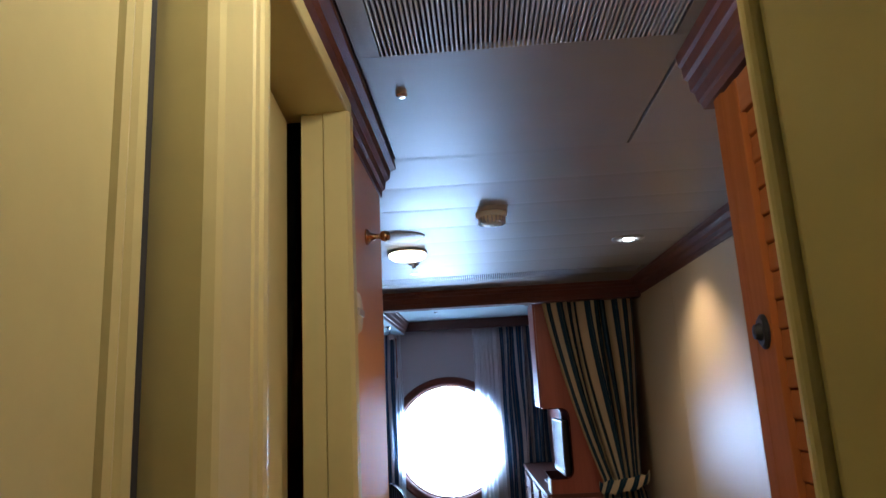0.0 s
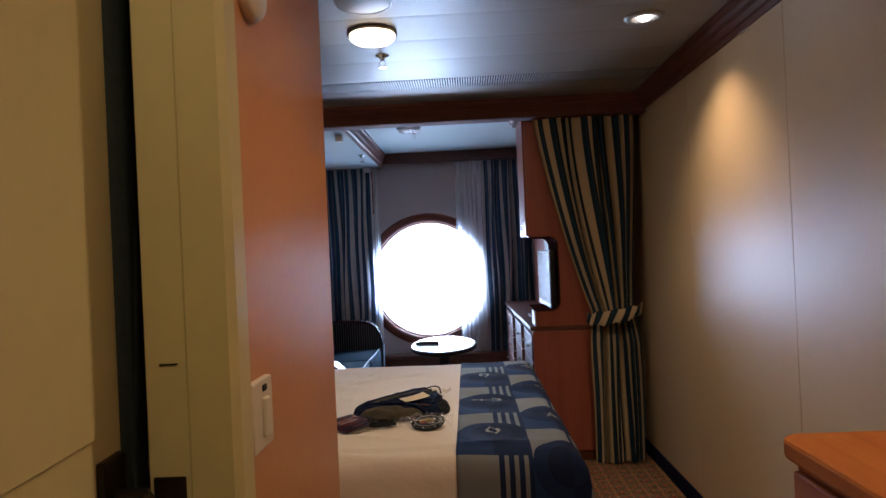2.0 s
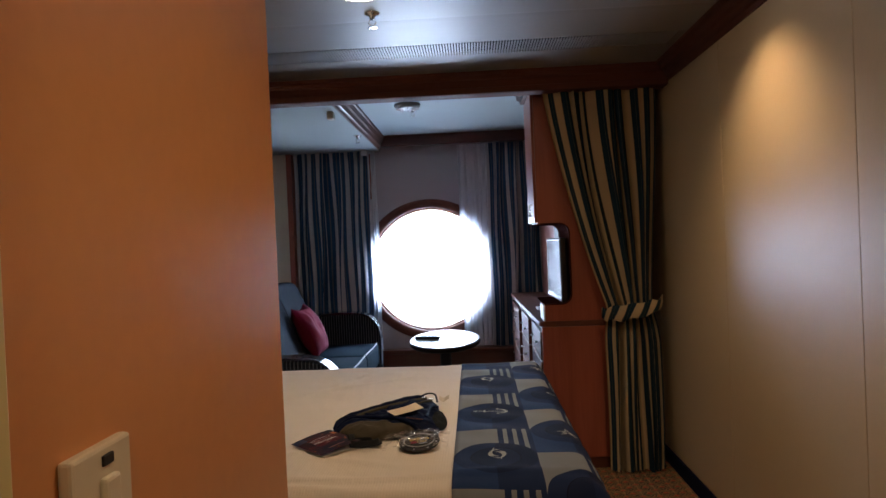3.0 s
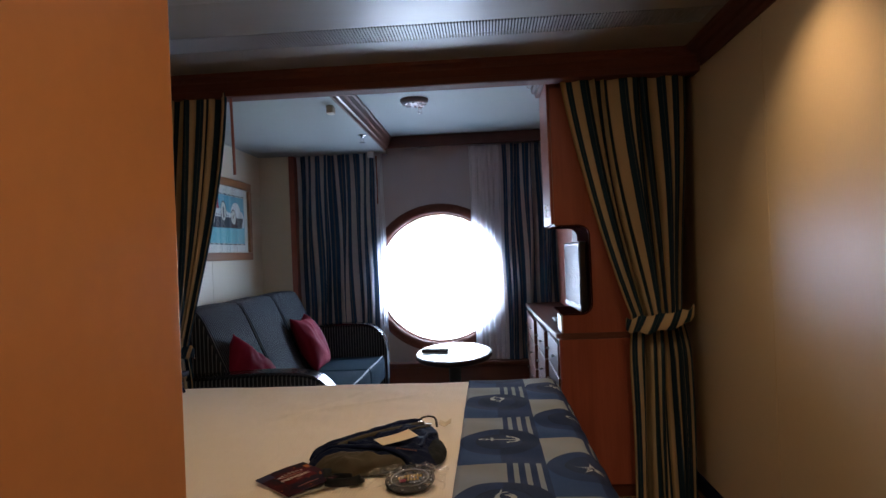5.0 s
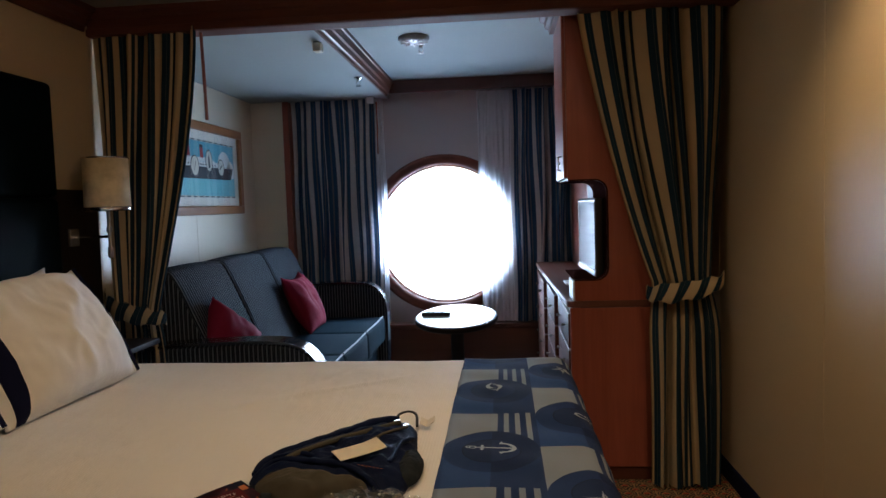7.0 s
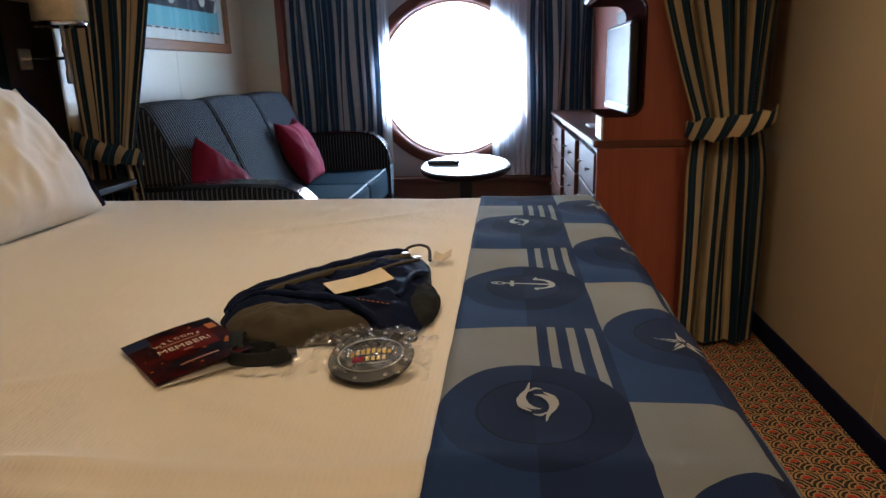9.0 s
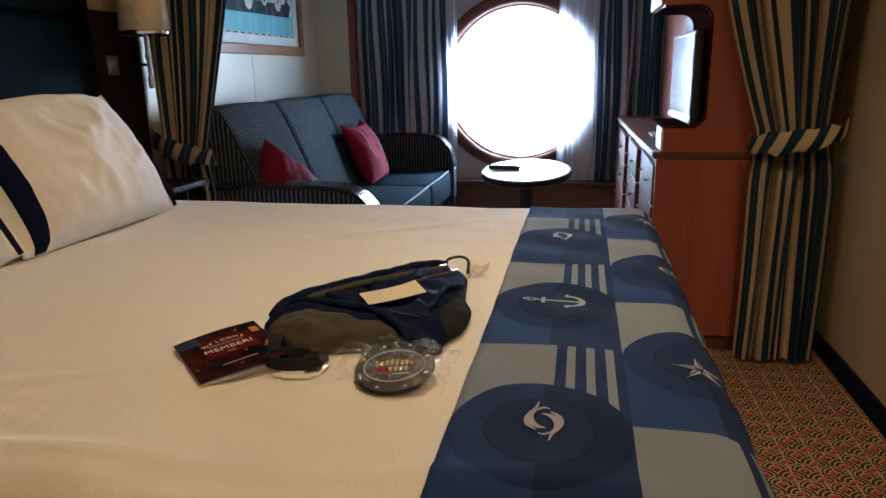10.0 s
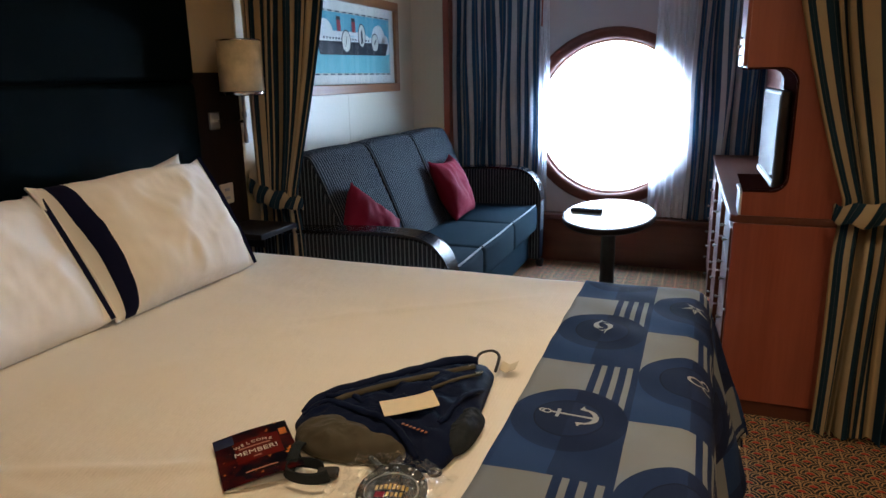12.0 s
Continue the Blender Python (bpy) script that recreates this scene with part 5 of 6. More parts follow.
def blob(cy, cz, ry, rz, n=20):
    return [(cy + ry * math.cos(2 * math.pi * i / n), cz + rz * math.sin(2 * math.pi * i / n)) for i in range(n)]


AY0, AY1, AZ0, AZ1 = PY0 + 0.13, PY1 - 0.13, PZ0 + 0.12, PZ1 - 0.12
flat("border", [[(AY0 - 0.012, AZ0 - 0.012), (AY1 + 0.012, AZ0 - 0.012), (AY1 + 0.012, AZ1 + 0.012), (AY0 - 0.012, AZ1 + 0.012)]], (0.55, 0.52, 0.44))
flat("border_dash", [[(AY0 + i * 0.083, z), (AY0 + i * 0.083 + 0.05, z), (AY0 + i * 0.083 + 0.05, z + 0.008), (AY0 + i * 0.083, z + 0.008)] for i in range(12) for z in (AZ0 - 0.010, AZ1 + 0.002)], (0.05, 0.06, 0.07))
flat("sky", [[(AY0, AZ0), (AY1, AZ0), (AY1, AZ1), (AY0, AZ1)]], (0.10, 0.36, 0.46), "turquoise sky")
flat("cloud", [blob(AY0 + 0.12, AZ1 - 0.13, 0.10, 0.09), blob(AY0 + 0.24, AZ1 - 0.17, 0.09, 0.06), blob(AY1 - 0.16, AZ1 - 0.14, 0.10, 0.10), blob(AY1 - 0.06, AZ1 - 0.18, 0.06, 0.08), blob(AY1 - 0.34, AZ1 - 0.17, 0.08, 0.06)], (0.72, 0.72, 0.68), "white clouds")
flat("sea", [[(AY0, AZ0)] + [(AY1, AZ0)] + [(AY1 - i * (AY1 - AY0) / 24, AZ0 + 0.12 + 0.006 * (-1) ** i) for i in range(25)]], (0.16, 0.46, 0.50), "pale turquoise sea")
flat("hull", [[(AY0 + 0.06, AZ0 + 0.10), (AY1 - 0.06, AZ0 + 0.11), (AY1 - 0.02, AZ0 + 0.185), (AY0 + 0.03, AZ0 + 0.175)]], (0.015, 0.015, 0.02), "black hull")
flat("deck", [[(AY0 + 0.06, AZ0 + 0.176), (AY1 - 0.14, AZ0 + 0.184), (AY1 - 0.22, AZ0 + 0.215), (AY0 + 0.08, AZ0 + 0.205)], [(AY0 + 0.12, AZ0 + 0.206), (AY1 - 0.32, AZ0 + 0.216), (AY1 - 0.36, AZ0 + 0.24), (AY0 + 0.14, AZ0 + 0.232)]], (0.70, 0.70, 0.66), "white decks")
flat("porthole", [[(AY0 + 0.10 + i * 0.034, AZ0 + 0.188), (AY0 + 0.118 + i * 0.034, AZ0 + 0.188), (AY0 + 0.118 + i * 0.034, AZ0 + 0.199), (AY0 + 0.10 + i * 0.034, AZ0 + 0.199)] for i in range(17)], (0.03, 0.04, 0.05))
flat("funnel", [[(y, AZ0 + 0.235), (y + 0.045, AZ0 + 0.235), (y + 0.038, AZ0 + 0.31), (y - 0.006, AZ0 + 0.31)] for y in (AY0 + 0.26, AY0 + 0.44)], (0.30, 0.02, 0.025), "red funnels")
flat("funnel_top", [[(y - 0.005, AZ0 + 0.295), (y + 0.041, AZ0 + 0.295), (y + 0.038, AZ0 + 0.315), (y - 0.008, AZ0 + 0.315)] for y in (AY0 + 0.26, AY0 + 0.44)], (0.02, 0.02, 0.02))
flat("medallion_rim", [blob(AY0 + 0.36, AZ0 + 0.18, 0.058, 0.066), blob(AY0 + 0.56, AZ0 + 0.22, 0.050, 0.072), blob(AY0 + 0.74, AZ0 + 0.185, 0.052, 0.058)], (0.06, 0.06, 0.06))
flat("medallion", [blob(AY0 + 0.36, AZ0 + 0.18, 0.050, 0.058), blob(AY0 + 0.56, AZ0 + 0.22, 0.042, 0.064), blob(AY0 + 0.74, AZ0 + 0.185, 0.044, 0.050)], (0.62, 0.60, 0.50), "pale round medallions")
flat("medallion_mark", [[(AY0 + 0.345, AZ0 + 0.15), (AY0 + 0.352, AZ0 + 0.15), (AY0 + 0.375, AZ0 + 0.21), (AY0 + 0.368, AZ0 + 0.21)], [(AY0 + 0.548, AZ0 + 0.17), (AY0 + 0.575, AZ0 + 0.18), (AY0 + 0.565, AZ0 + 0.26), (AY0 + 0.545, AZ0 + 0.24)], [(AY0 + 0.725, AZ0 + 0.17), (AY0 + 0.76, AZ0 + 0.20), (AY0 + 0.755, AZ0 + 0.21), (AY0 + 0.72, AZ0 + 0.18)]], (0.05, 0.05, 0.05))
_pg = part("glazing", box(_x + 0.020, PY0 + FW - 0.004, PZ0 + FW - 0.004, _x + 0.022, PY1 - FW + 0.004, PZ1 - FW + 0.004), PANE, picture, "clear glazing")
_pg.visible_shadow = False

# ---- motifs woven into the runner ----
PALE = plain("pale_woven_thread", (0.31, 0.32, 0.34), 0.85, vary=0.12, grain=700, relief=0.3)


def motif(name, label, quads, u0, v0, turn=0.0, mat=None):
    """Inwoven figure, from small quads in its own plane, laid on the runner."""
    bm = bmesh.new()
    c, s = math.cos(radians(turn)), math.sin(radians(turn))
    for q in quads:
        ring = []
        for a, b in q:
            a, b = a * 0.88, b * 0.88
            p = runner_point(u0 + a * c - b * s, v0 + a * s + b * c, 0.0085)
            ring.append(bm.verts.new(p))
        bm.faces.new(ring)
    part(name, bm, mat or PALE, runner, label)


def strip(points, widths):
    """Quads along a line with a width at each point."""
    out = []
    edge = []
    for i, (x, y) in enumerate(points):
        x0, y0 = points[max(i - 1, 0)]
        x1, y1 = points[min(i + 1, len(points) - 1)]
        d = math.hypot(x1 - x0, y1 - y0) or 1
        nx, ny = -(y1 - y0) / d, (x1 - x0) / d
        w = widths[i] / 2
        edge.append(((x + nx * w, y + ny * w), (x - nx * w, y - ny * w)))
    for a, b in zip(edge, edge[1:]):
        out.append([a[0], b[0], b[1], a[1]])
    return out


def rect(a0, b0, a1, b1):
    return [(a0, b0), (a1, b0), (a1, b1), (a0, b1)]


def circle_strip(ca, cb, r, a0, a1, w0, w1, n=10):
    pts = [(ca + r * math.cos(radians(a0 + (a1 - a0) * i / n)), cb + r * math.sin(radians(a0 + (a1 - a0) * i / n))) for i in range(n + 1)]
    ws = [w0 + (w1 - w0) * math.sin(math.pi * i / n) for i in range(n + 1)]
    return strip(pts, ws)


ANCHOR = strip([(-0.040, 0), (0.0, 0), (0.046, 0)], [0.006, 0.007, 0.009]) + [rect(-0.030, -0.019, -0.023, 0.019)] \
    + circle_strip(-0.049, 0, 0.008, 0, 360, 0.004, 0.004, 12) + circle_strip(0.014, 0, 0.034, -78, 78, 0.005, 0.011, 14) \
    + [[(0.012, 0.030), (0.028, 0.026), (0.018, 0.046)], [(0.012, -0.030), (0.018, -0.046), (0.028, -0.026)]] + circle_strip(-0.058, 0.002, 0.006, 60, 300, 0.004, 0.004, 8)


def fine(points, widths, n=5):
    """The same strip with rounded bends."""
    k = len(points)
    pts, ws = [], []
    for i in range(k - 1):
        p = [points[max(0, min(k - 1, i + d - 1))] for d in range(4)]
        for j in range(n + (i == k - 2)):
            f = j / n
            pts.append(tuple(0.5 * (2 * p[1][c] + (p[2][c] - p[0][c]) * f + (2 * p[0][c] - 5 * p[1][c] + 4 * p[2][c] - p[3][c]) * f * f + (3 * p[1][c] - p[0][c] - 3 * p[2][c] + p[3][c]) * f ** 3) for c in (0, 1)))
            ws.append(widths[i] + (widths[i + 1] - widths[i]) * f)
    return strip(pts, ws)


_half = fine([(0.016, 0.044), (0.004, 0.030), (-0.009, 0.020), (-0.015, 0.006), (-0.013, -0.008), (-0.005, -0.016)], [0.001, 0.005, 0.009, 0.010, 0.007, 0.001]) + fine([(0.004, 0.026), (0.014, 0.028), (0.020, 0.022)], [0.002, 0.005, 0.001])
SWIRL = _half + fine([(-0.002, 0.028), (-0.016, 0.016), (-0.022, 0.000), (-0.018, -0.016)], [0.001, 0.006, 0.007, 0.001]) + fine([(0.002, -0.028), (0.016, -0.016), (0.022, 0.000), (0.018, 0.016)], [0.001, 0.006, 0.007, 0.001]) + [[(-a, -b) for a, b in q] for q in _half]
STAR = []
for _i in range(5):
    _a, _b, _c = (radians(72 * _i + k) for k in (0, 36, -36))
    _p = lambda r, d: (r * math.cos(_a + radians(d)), r * math.sin(_a + radians(d)))
    STAR += [[_p(0.004, 0), _p(0.013, 30), _p(0.046, 0)], [_p(0.006, -20), _p(0.034, -3), _p(0.013, -30)]]
LEAF = circle_strip(-0.012, 0, 0.016, 20, 330, 0.003, 0.008, 12) + circle_strip(0.016, 0.012, 0.012, -60, 230, 0.002, 0.006, 10) + circle_strip(0.016, -0.014, 0.012, 60, 340, 0.002, 0.006, 10)
motif("anchor_motif", "pale woven anchor", ANCHOR, 0.104, 2.850)
motif("swirl_motif", "pale woven swirl", SWIRL, 0.104, 2.435, 30)
motif("swirl_motif", "pale woven swirl", SWIRL, 0.100, 3.285, 30)
motif("star_motif", "pale woven star", STAR, 0.295, 2.602, 20)
motif("leaf_motif", "pale woven leaves", LEAF, 0.318, 3.07, 10)
motif("star_motif", "pale woven star", STAR, 0.300, 3.49, 50)


# ---- things lying on the bed ----
BAGCLOTH = plain("navy_nylon", (0.006, 0.011, 0.036), 0.65, spec=0.06, vary=0.2, grain=900, relief=0.3, stains=9)
BAGGREY = plain("olive_grey_nylon", (0.072, 0.065, 0.047), 0.7, spec=0.15, vary=0.12, grain=900, relief=0.3, stains=9)
BAGMESH = plain("dark_mesh", (0.022, 0.027, 0.032), 0.8, spec=0.08, vary=0.4, grain=500, relief=0.6)
ORANGE = plain("orange_thread", (0.45, 0.14, 0.02), 0.7)


def smooth_loop(points, n):
    """A closed smooth outline through a few points."""
    k = len(points)
    out = []
    for i in range(n):
        t = i * k / n
        j, f = int(t), t - int(t)
        p = [Vector(points[(j + d - 1) % k]) for d in range(4)]
        out.append(0.5 * (2 * p[1] + (p[2] - p[0]) * f + (2 * p[0] - 5 * p[1] + 4 * p[2] - p[3]) * f * f + (3 * p[1] - p[0] - 3 * p[2] + p[3]) * f ** 3))
    return out


def curve(points, n=8):
    """A smooth open line through a few points."""
    p = [Vector(q) for q in points]
    p = [2 * p[0] - p[1]] + p + [2 * p[-1] - p[-2]]
    out = []
    for a, b, c, d in zip(p, p[1:], p[2:], p[3:]):
        for i in range(n):
            f = i / n
            out.append(0.5 * (2 * b + (c - a) * f + (2 * a - 5 * b + 4 * c - d) * f * f + (3 * b - a - 3 * c + d) * f ** 3))
    return out + [p[-2]]


def low(points, k=0.52):
    """The same line, lying flatter on the bed."""
    return curve([(x, y, BT + (z - BT) * k) for x, y, z in points])


def mound(outline, centre, h, base, power=2.6, rings=30, n=128, crease=0.004, seed=0, flat=0.0):
    """A soft closed body on a surface: an outline seen from above, swelling to a height."""
    bm = bmesh.new()
    loop = smooth_loop(outline, n)
    c = Vector(centre)
    rows = []
    for r in range(rings):
        f = 1 - r / rings
        row = []
        for p in loop:
            q = c + (p - c) * f
            z = h * (1 - f ** power) ** 0.6 if f < 1 else 0.0
            z += crease * noise.noise(Vector((q.x * 28 + seed, q.y * 28, 0))) * (1 - f) * 3
            z += crease * 0.9 * (0.5 - abs(noise.noise(Vector((q.x * 34 + q.y * 20 + seed, q.y * 62 - q.x * 25, 3))))) * min(1.0, (1 - f) * 4)
            row.append(bm.verts.new((q.x, q.y, base + max(0.0, z))))
        rows.append(row)
    tip = bm.verts.new((c.x, c.y, base + h))
    for a, b in zip(rows, rows[1:]):
        for i in range(n):
            bm.faces.new((a[i], a[(i + 1) % n], b[(i + 1) % n], b[i]))
    for i in range(n):
        bm.faces.new((rows[-1][i], rows[-1][(i + 1) % n], tip))
    bm.faces.new(rows[0][::-1])
    return bm


BT = BED_Z + 0.004
bag = thing("sling_bag", (0.1, 2.75, BT), "navy and olive nylon sling bag lying on the bed", "bag")
part("body", mound([(-0.080, 2.70), (-0.066, 2.655), (-0.02, 2.625), (0.08, 2.612), (0.178, 2.602), (0.214, 2.612), (0.226, 2.70), (0.222, 2.78), (0.212, 2.873), (0.196, 2.965), (0.155, 2.995), (0.110, 2.975), (0.056, 2.910), (-0.016, 2.825), (-0.070, 2.766)], (0.095, 2.745), 0.042, BT, seed=2, crease=0.009), BAGCLOTH, bag, "navy nylon body", smooth=True)
part("front_pocket", mound([(-0.052, 2.655), (-0.040, 2.615), (0.01, 2.585), (0.066, 2.584), (0.120, 2.600), (0.165, 2.615), (0.160, 2.632), (0.10, 2.648), (0.045, 2.672), (-0.01, 2.680)], (0.045, 2.632), 0.043, BT, power=3.2, seed=5, crease=0.006), BAGGREY, bag, "olive grey front pocket", smooth=True)
part("mesh_pocket", mound([(0.186, 2.722), (0.192, 2.680), (0.214, 2.654), (0.234, 2.676), (0.240, 2.73), (0.234, 2.785), (0.210, 2.808), (0.186, 2.785)], (0.210, 2.732), 0.034, BT, power=2.0, seed=8, crease=0.006), BAGMESH, bag, "dark mesh side pocket", smooth=True)
part("upper_roll", tube(curve([(-0.070, 2.700, BT + 0.004), (-0.062, 2.745, BT + 0.020), (-0.008, 2.800, BT + 0.029), (0.062, 2.888, BT + 0.029), (0.122, 2.968, BT + 0.024), (0.155, 2.985, BT + 0.018)]), 0.011, None, 12), BAGCLOTH, bag, "rolled upper edge", smooth=True)
part("lower_roll", tube(curve([(-0.062, 2.680, BT + 0.012), (-0.037, 2.709, BT + 0.034), (0.03, 2.688, BT + 0.044), (0.094, 2.672, BT + 0.045), (0.143, 2.640, BT + 0.038), (0.178, 2.612, BT + 0.016)]), 0.0065, None, 12), BAGCLOTH, bag, "rolled lower edge", smooth=True)
part("crease", tube(curve([(0.205, 2.86, BT + 0.022), (0.190, 2.80, BT + 0.036), (0.186, 2.74, BT + 0.036), (0.180, 2.70, BT + 0.034)]), 0.005, None, 10), BAGCLOTH, bag, "folded nylon crease", smooth=True)
part("crease", tube(curve([(-0.05, 2.735, BT + 0.028), (0.0, 2.735, BT + 0.040), (0.04, 2.718, BT + 0.040)]), 0.005, None, 10), BAGCLOTH, bag, "folded nylon crease", smooth=True)
part("zip", tube(curve([(-0.015, 2.708, BT + 0.040), (0.001, 2.735, BT + 0.041), (0.056, 2.800, BT + 0.043), (0.117, 2.868, BT + 0.040), (0.165, 2.935, BT + 0.032)]), 0.0065, None, 8), BAGGREY, bag, "grey zip")
part("zip", tube(curve([(0.128, 2.800, BT + 0.044), (0.158, 2.862, BT + 0.039), (0.186, 2.912, BT + 0.030)]), 0.0036, None, 8), BAGGREY, bag, "grey zip")
for _p in ((0.160, 2.930, 0.036), (0.184, 2.905, 0.035)):
    part("zip_pull", box(-0.010, -0.003, 0, 0.010, 0.003, 0.004, 0.0012, m=pose(_p[0], _p[1], BT + _p[2], 0, 12, 60)), CHROME, bag, "silver zip pull")
part("handle_loop", tube(curve([(0.152, 2.978, BT + 0.012), (0.150, 3.020, BT + 0.020), (0.170, 3.041, BT + 0.022), (0.191, 3.022, BT + 0.020), (0.200, 2.965, BT + 0.010)]), 0.0032, None, 8), BLACK, bag, "black carry loop")
part("d_ring", tube([(0.213 + 0.009 * math.cos(a), 2.598 + 0.009 * math.sin(a), BT + 0.008) for a in (2 * math.pi * i / 16 for i in range(16))], 0.0026, None, 8, True), BLACK, bag, "black plastic ring")
_lm = Matrix.Translation((0.124, 2.712, BT + 0.058)) @ Matrix.Rotation(radians(7), 4, "X") @ Matrix.Rotation(radians(36), 4, "Z")
part("paper_label", sheet(lambda a, b: _lm @ Vector((0.094 * (a - 0.5), 0.046 * (b - 0.5), 0.006 * (a - 0.5) ** 2 + 0.010 * max(0.0, a - 0.7) * b)), 12, 4, 0.0008), plain("blank_label_card", (0.74, 0.66, 0.50), 0.7), bag, "blank cream label")
for _i in range(7):
    part("stitched_mark", box(-0.0028, -0.006, 0, 0.0008, 0.006, 0.001, m=pose(0.134 + _i * 0.0070, 2.664 - _i * 0.0008, BT + 0.0455 - _i * 0.0010, -25, 4, 8)), ORANGE, bag, "orange stitched mark")
part("hang_tag", sheet(lambda a, b: (0.206 + 0.032 * a, 2.968 + 0.030 * b + 0.006 * a, BT + 0.006 + 0.022 * abs(a - 0.45) + 0.006 * b), 8, 3, 0.0008), plain("tag_card", (0.62, 0.56, 0.44), 0.7), bag, "folded cream hang tag")
part("strap", sheet(lambda a, b: (0.030 + (0.040 - 0.006 * b) * math.cos(5.1 * a + 0.9) + 0.010 * a, 2.532 + 0.024 * math.sin(5.1 * a + 0.9), BT + 0.002 + 0.021 * b + 0.008 * a * a), 40, 4, 0.0018), BAGMESH, bag, "dark webbing strap", smooth=True)
part("strap", sheet(lambda a, b: (-0.028 + 0.018 * b + 0.025 * a, 2.610 - 0.085 * a, BT + 0.010 + 0.018 * math.sin(math.pi * a)), 14, 3, 0.003), BAGMESH, bag, smooth=True)
part("buckle", box(-0.016, -0.011, 0, 0.016, 0.011, 0.010, 0.003, m=pose(0.062, 2.545, BT + 0.004, 0, 0, 20)), BLACK, bag, "black plastic buckle")

for _c in bag.children:   # the nearly empty bag lies flat
    _cloth = _c.name.split(".")[0] in ("body", "front_pocket", "upper_roll", "lower_roll", "crease", "mesh_pocket")
    for _v in _c.data.vertices:
        if _cloth and _v.co.z > BT + 0.003:
            _v.co += Vector((0.004 * noise.noise(_v.co * 30), 0.005 * noise.noise(_v.co * 30 + Vector((7, 3, 1))), 0.0035 * noise.noise(_v.co * 40 + Vector((2, 9, 5)))))
        _v.co.z = BT + (_v.co.z - BT) * 0.84


def letters(name, text, size, m, mat, parent, label, space=1.0):
    """Raised letters as a mesh, centred on m."""
    cu = bpy.data.curves.new("lettering", "FONT")
    cu.body, cu.size, cu.align_x, cu.align_y, cu.extrude, cu.space_character = text, size, "CENTER", "CENTER", 0.0002, space
    tmp = new("lettering", cu)
    bpy.context.view_layer.update()
    me = bpy.data.meshes.new_from_object(tmp.evaluated_get(bpy.context.evaluated_depsgraph_get()))
    bpy.data.objects.remove(tmp)
    bm = bmesh.new()
    bm.from_mesh(me)
    bpy.data.meshes.remove(me)
    bmesh.ops.transform(bm, matrix=m, verts=bm.verts)
    return part(name, bm, mat, parent, label)


# leaflet: origin at its near corner, reading direction away to the far side
booklet = thing("welcome_booklet", (-0.07, 2.555, BT), "dark red folded welcome card lying on the bed", "booklet")
_W, _Hh = 0.119, 0.150
_km = Matrix.Translation((-0.069, 2.551, BT + 0.003)) @ Matrix.Rotation(radians(45), 4, "Z") @ Matrix.Translation((-_W / 2, -_Hh / 2, 0))


def on_card(x, y, up=0.0):
    return _km @ Vector((x * _W, y * _Hh, 0.012 * x + 0.003 * math.sin(3 * x) + up))


def card_sheet(x0, y0, x1, y1, up):
    return sheet(lambda a, b: on_card(x0 + (x1 - x0) * a, y0 + (y1 - y0) * b, up), 8, 8)


part("inner_page", sheet(lambda a, b: _km @ Vector((_W * a * 0.99 + 0.002, _Hh * b - 0.002, 0.0)), 6, 6, 0.0006), WHITE, booklet, "white inner page")


def cover_material():
    m, t, b = nodes_of("dark_red_card")
    o = coords(t)
    n = noise_at(t, o, 26, 3)
    n2 = noise_at(t, o, 70, 2)
    col = mix(t, ramp(t, n, 0.45, 0.68), (0.003, 0.003, 0.008), (0.075, 0.006, 0.004))
    col = mix(t, ramp(t, n2, 0.66, 0.72), col, (0.45, 0.16, 0.03))
    t.links.new(col, b.inputs["Base Color"])
    b.inputs["Roughness"].default_value, b.inputs["Specular IOR Level"].default_value = 0.3, 0.1
    return m


part("cover", card_sheet(0, 0, 1, 1, 0.0015), cover_material(), booklet, "dark glossy printed cover")
part("cover_panel", card_sheet(0.24, 0.36, 0.84, 0.80, 0.0020), plain("deep_red_print", (0.095, 0.006, 0.005), 0.35, spec=0.1, vary=0.4, grain=30), booklet, "deep red printed field")
part("cover_corner", card_sheet(0.0, 0.78, 0.26, 0.97, 0.0023), plain("blue_print", (0.010, 0.022, 0.075), 0.35, vary=0.4, grain=40), booklet, "blue printed corner")
part("cover_corner", card_sheet(0.86, 0.70, 0.96, 0.84, 0.0023), plain("orange_print", (0.50, 0.16, 0.03), 0.35, vary=0.4, grain=40), booklet, "orange printed glint")
TEXTINK = plain("white_ink", (0.72, 0.68, 0.62), 0.5)
for _i, _ch in enumerate("WELCOME"):
    _u = (_i - 3) / 3
    letters("letter", _ch, 0.0105, _km @ pose(_W * (0.50 + 0.22 * _u), _Hh * (0.715 - 0.045 * _u * _u), 0.012 * (0.5 + 0.26 * _u) + 0.0055, 0, 0, -13 * _u), TEXTINK, booklet, "white arched letter")
letters("title", "MEMBER!", 0.0165, _km @ pose(_W * 0.50, _Hh * 0.515, 0.0118, 0, -5.4, 0), TEXTINK, booklet, "white title lettering", 1.05)
for _k, (_y, _w) in enumerate(((0.625, 0.42), (0.415, 0.10), (0.16, 0.40))):
    part("text_bar", card_sheet(0.5 - _w / 2, _y - 0.012, 0.5 + _w / 2, _y + 0.012, 0.0028), plain("faint_ink", (0.42, 0.20, 0.15), 0.5), booklet)

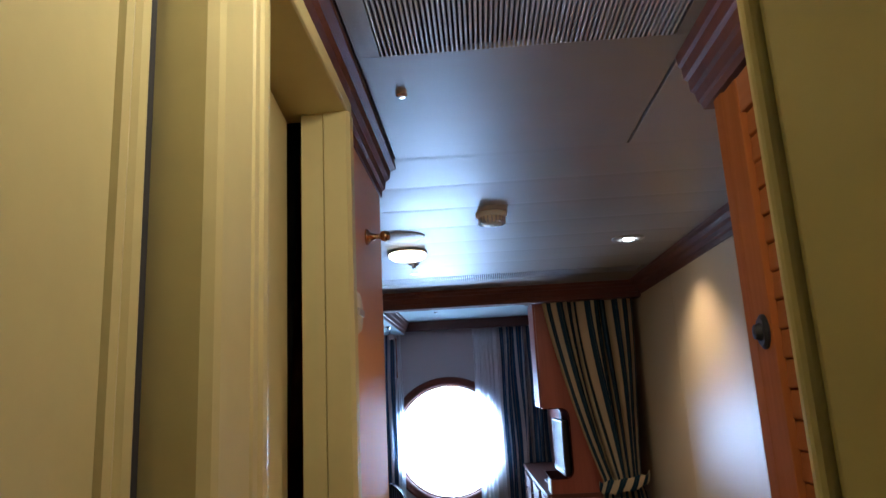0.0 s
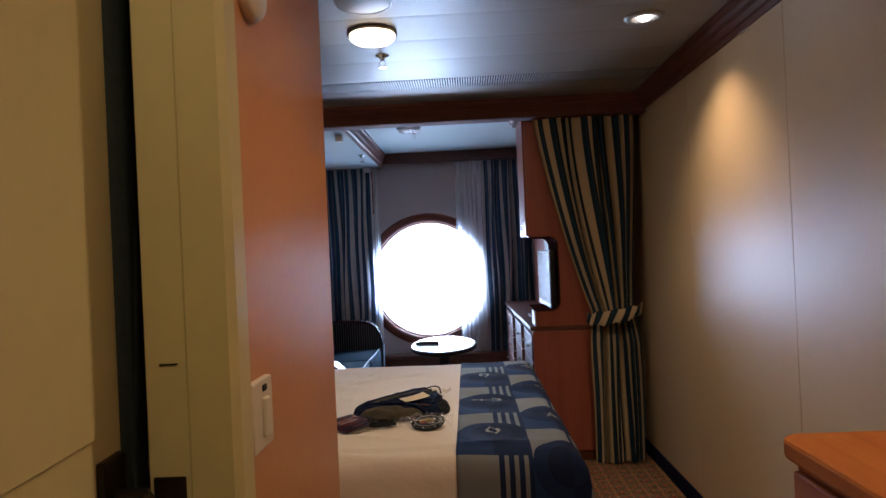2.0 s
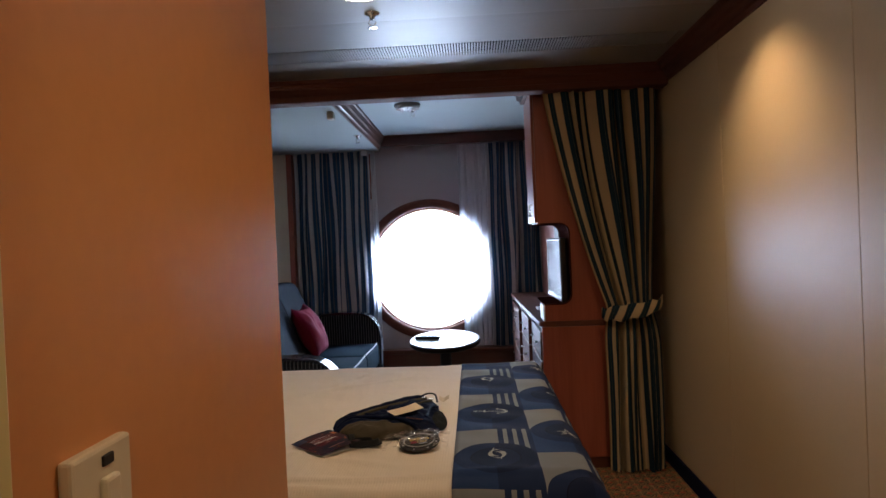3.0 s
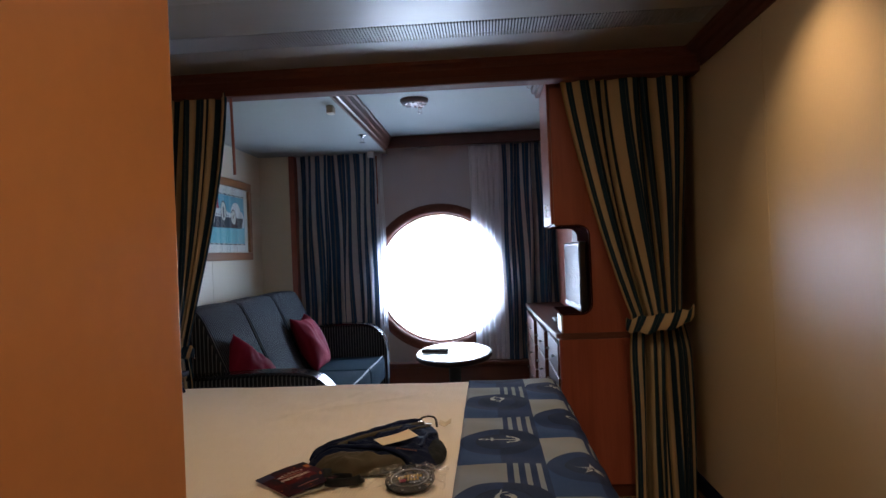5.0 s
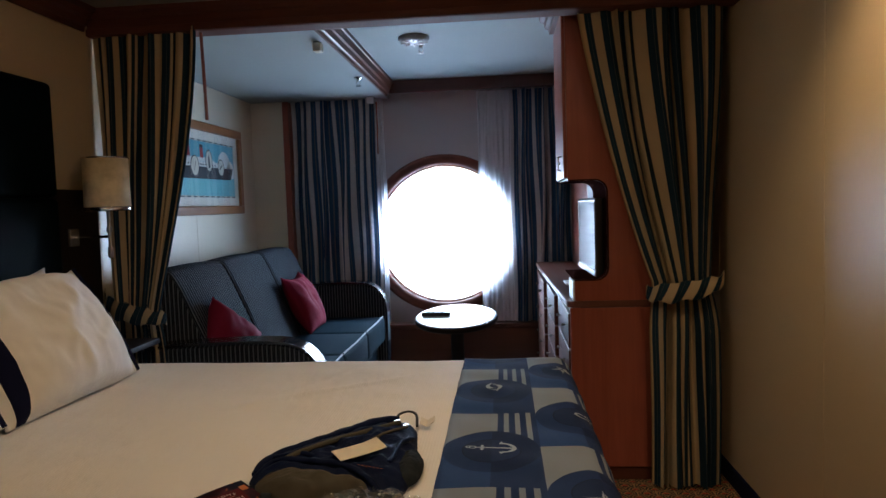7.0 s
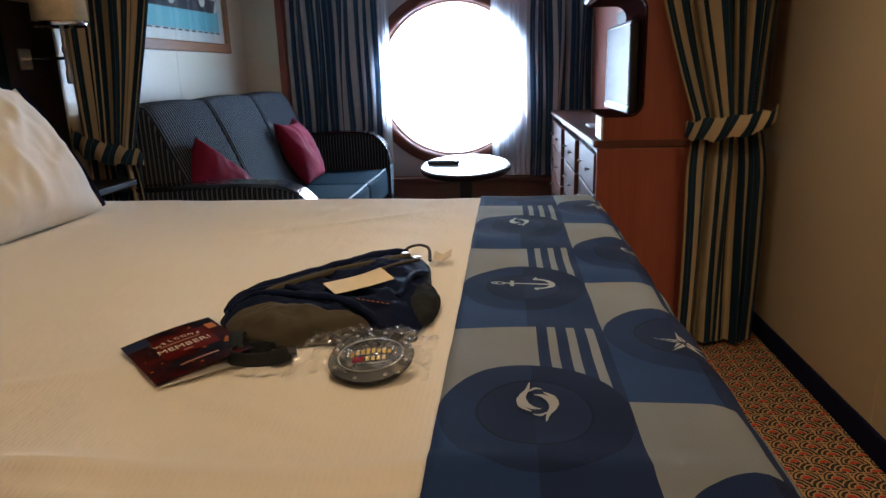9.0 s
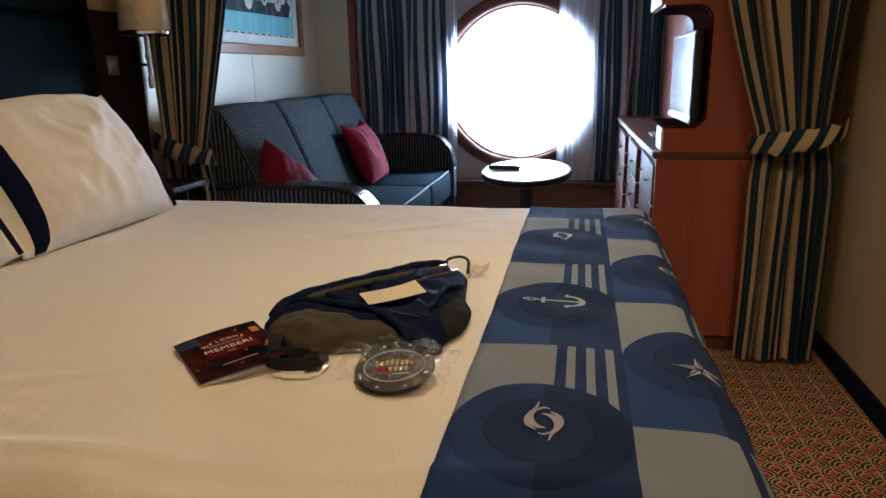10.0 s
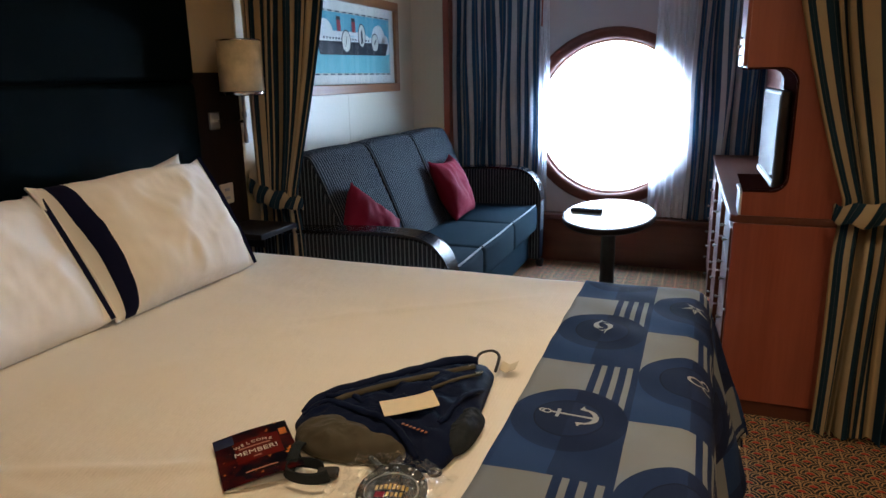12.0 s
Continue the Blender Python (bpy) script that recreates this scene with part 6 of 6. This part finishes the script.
medal = thing("round_luggage_tag", (0.177, 2.522, BT), "round black and gold tag in clear crumpled film", "tag")
_mm = pose(0.178, 2.522, BT + 0.012, 14, -4, 8)
part("disc", lathe([(0.0, 0.0), (0.050, 0.0), (0.052, 0.003), (0.050, 0.006), (0.0, 0.006)], (0, 0, 0), "z", 48), plain("black_enamel", (0.012, 0.014, 0.018), 0.25), medal, "black enamel disc").data.transform(_mm)
part("ring", tube([(0.039 * math.cos(a), 0.031 * math.sin(a), 0.0064) for a in (2 * math.pi * i / 48 for i in range(48))], 0.0009, None, 6, True), PALE, medal, "pale oval ring").data.transform(_mm)
for _i in range(8):
    _a = 2 * math.pi * (_i + 0.5) / 8
    part("spot", lathe([(0.0024, 0.0062), (0.0024, 0.0068), (0.0, 0.0068)], (0.0455 * math.cos(_a), 0.044 * math.sin(_a), 0), "z", 12), PALE, medal).data.transform(_mm)
GOLD = plain("gold_print", (0.42, 0.27, 0.04), 0.35, metal=0.5)
for _i in range(8):
    _h = 0.0095 - 0.0008 * abs(_i - 3.5) + (0.002 if _i % 3 == 0 else 0.0)
    part("gold_bar", box(-0.0245 + _i * 0.0064, 0.007 - _h / 2 - 0.0003 * (_i - 3.5) ** 2, 0.0062, -0.0202 + _i * 0.0064, 0.007 + _h / 2 - 0.0003 * (_i - 3.5) ** 2, 0.0068, 0.0003), GOLD, medal).data.transform(_mm)
for _i in range(4):
    part("gold_bar", box(-0.006 + _i * 0.0065, -0.011, 0.0062, -0.0018 + _i * 0.0065, -0.003, 0.0068, 0.0003), GOLD, medal).data.transform(_mm)
part("pale_bar", box(-0.002, -0.0175, 0.0062, 0.020, -0.0150, 0.0067, 0.0003), PALE, medal).data.transform(_mm)
part("red_mark", box(-0.022, -0.013, 0.0062, -0.008, -0.003, 0.0071, 0.0004), RED, medal).data.transform(_mm)
part("cord", tube(low([(0.13, 2.585, BT + 0.008), (0.105, 2.605, BT + 0.016), (0.125, 2.63, BT + 0.020), (0.150, 2.615, BT + 0.016), (0.145, 2.59, BT + 0.012)]), 0.006, None, 8), BLACK, medal, "coiled black cord")


def film_material():
    """Thin clear plastic: mostly see-through, with bright creases."""
    m, t, b = nodes_of("crumpled_clear_film")
    n = noise_at(t, coords(t), 42, 2, 0.5)
    ridge = op(t, "SUBTRACT", 1.0, op(t, "ABSOLUTE", op(t, "SUBTRACT", op(t, "MULTIPLY", n, 2.0), 1.0)))
    fac = op(t, "MULTIPLY_ADD", ramp(t, ridge, 0.80, 1.0), 0.22, 0.07)
    see = t.nodes.new("ShaderNodeBsdfTransparent")
    shine = t.nodes.new("ShaderNodeBsdfGlossy")
    shine.inputs["Roughness"].default_value = 0.22
    mx = t.nodes.new("ShaderNodeMixShader")
    t.links.new(fac, mx.inputs[0])
    t.links.new(see.outputs[0], mx.inputs[1])
    t.links.new(shine.outputs[0], mx.inputs[2])
    t.links.new(mx.outputs[0], t.nodes["Material Output"].inputs[0])
    bp = t.nodes.new("ShaderNodeBump")
    bp.inputs["Distance"].default_value = 0.01
    t.links.new(n, bp.inputs["Height"])
    t.links.new(bp.outputs[0], shine.inputs["Normal"])
    return m


FILM = film_material()


def film_point(a, b):
    x, y = 0.088 + 0.165 * a, 2.462 + 0.175 * b - 0.05 * a * b
    d = math.hypot(x - 0.178, y - 0.522 - 2.0)
    lift = 0.024 - 0.010 * min(1.0, max(0.0, (d - 0.05) / 0.05))
    crump = 0.012 * abs(noise.noise(Vector((x * 38, y * 38, 4)))) + 0.007 * noise.noise(Vector((x * 90, y * 90, 9)))
    return (x + 0.006 * noise.noise(Vector((x * 30, y * 30, 20))), y, BT + lift + crump)


_film = part("film", sheet(film_point, 46, 46), FILM, medal, "crumpled clear plastic film")
_film.visible_shadow = False

# ---- inside the bathroom door gap ----
drape("bath_curtain", "grey-green cloth hanging inside the bathroom", gathered(-0.30, -0.06, 1.36, CEIL - 0.003, 0.02, 4, 0.03, 21, (0.95, -0.22, -0.13, -0.27, -0.08)), plain("grey_green_cloth", (0.10, 0.12, 0.10), 0.9, vary=0.2), "bathroom cloths", nu=50, nv=30)
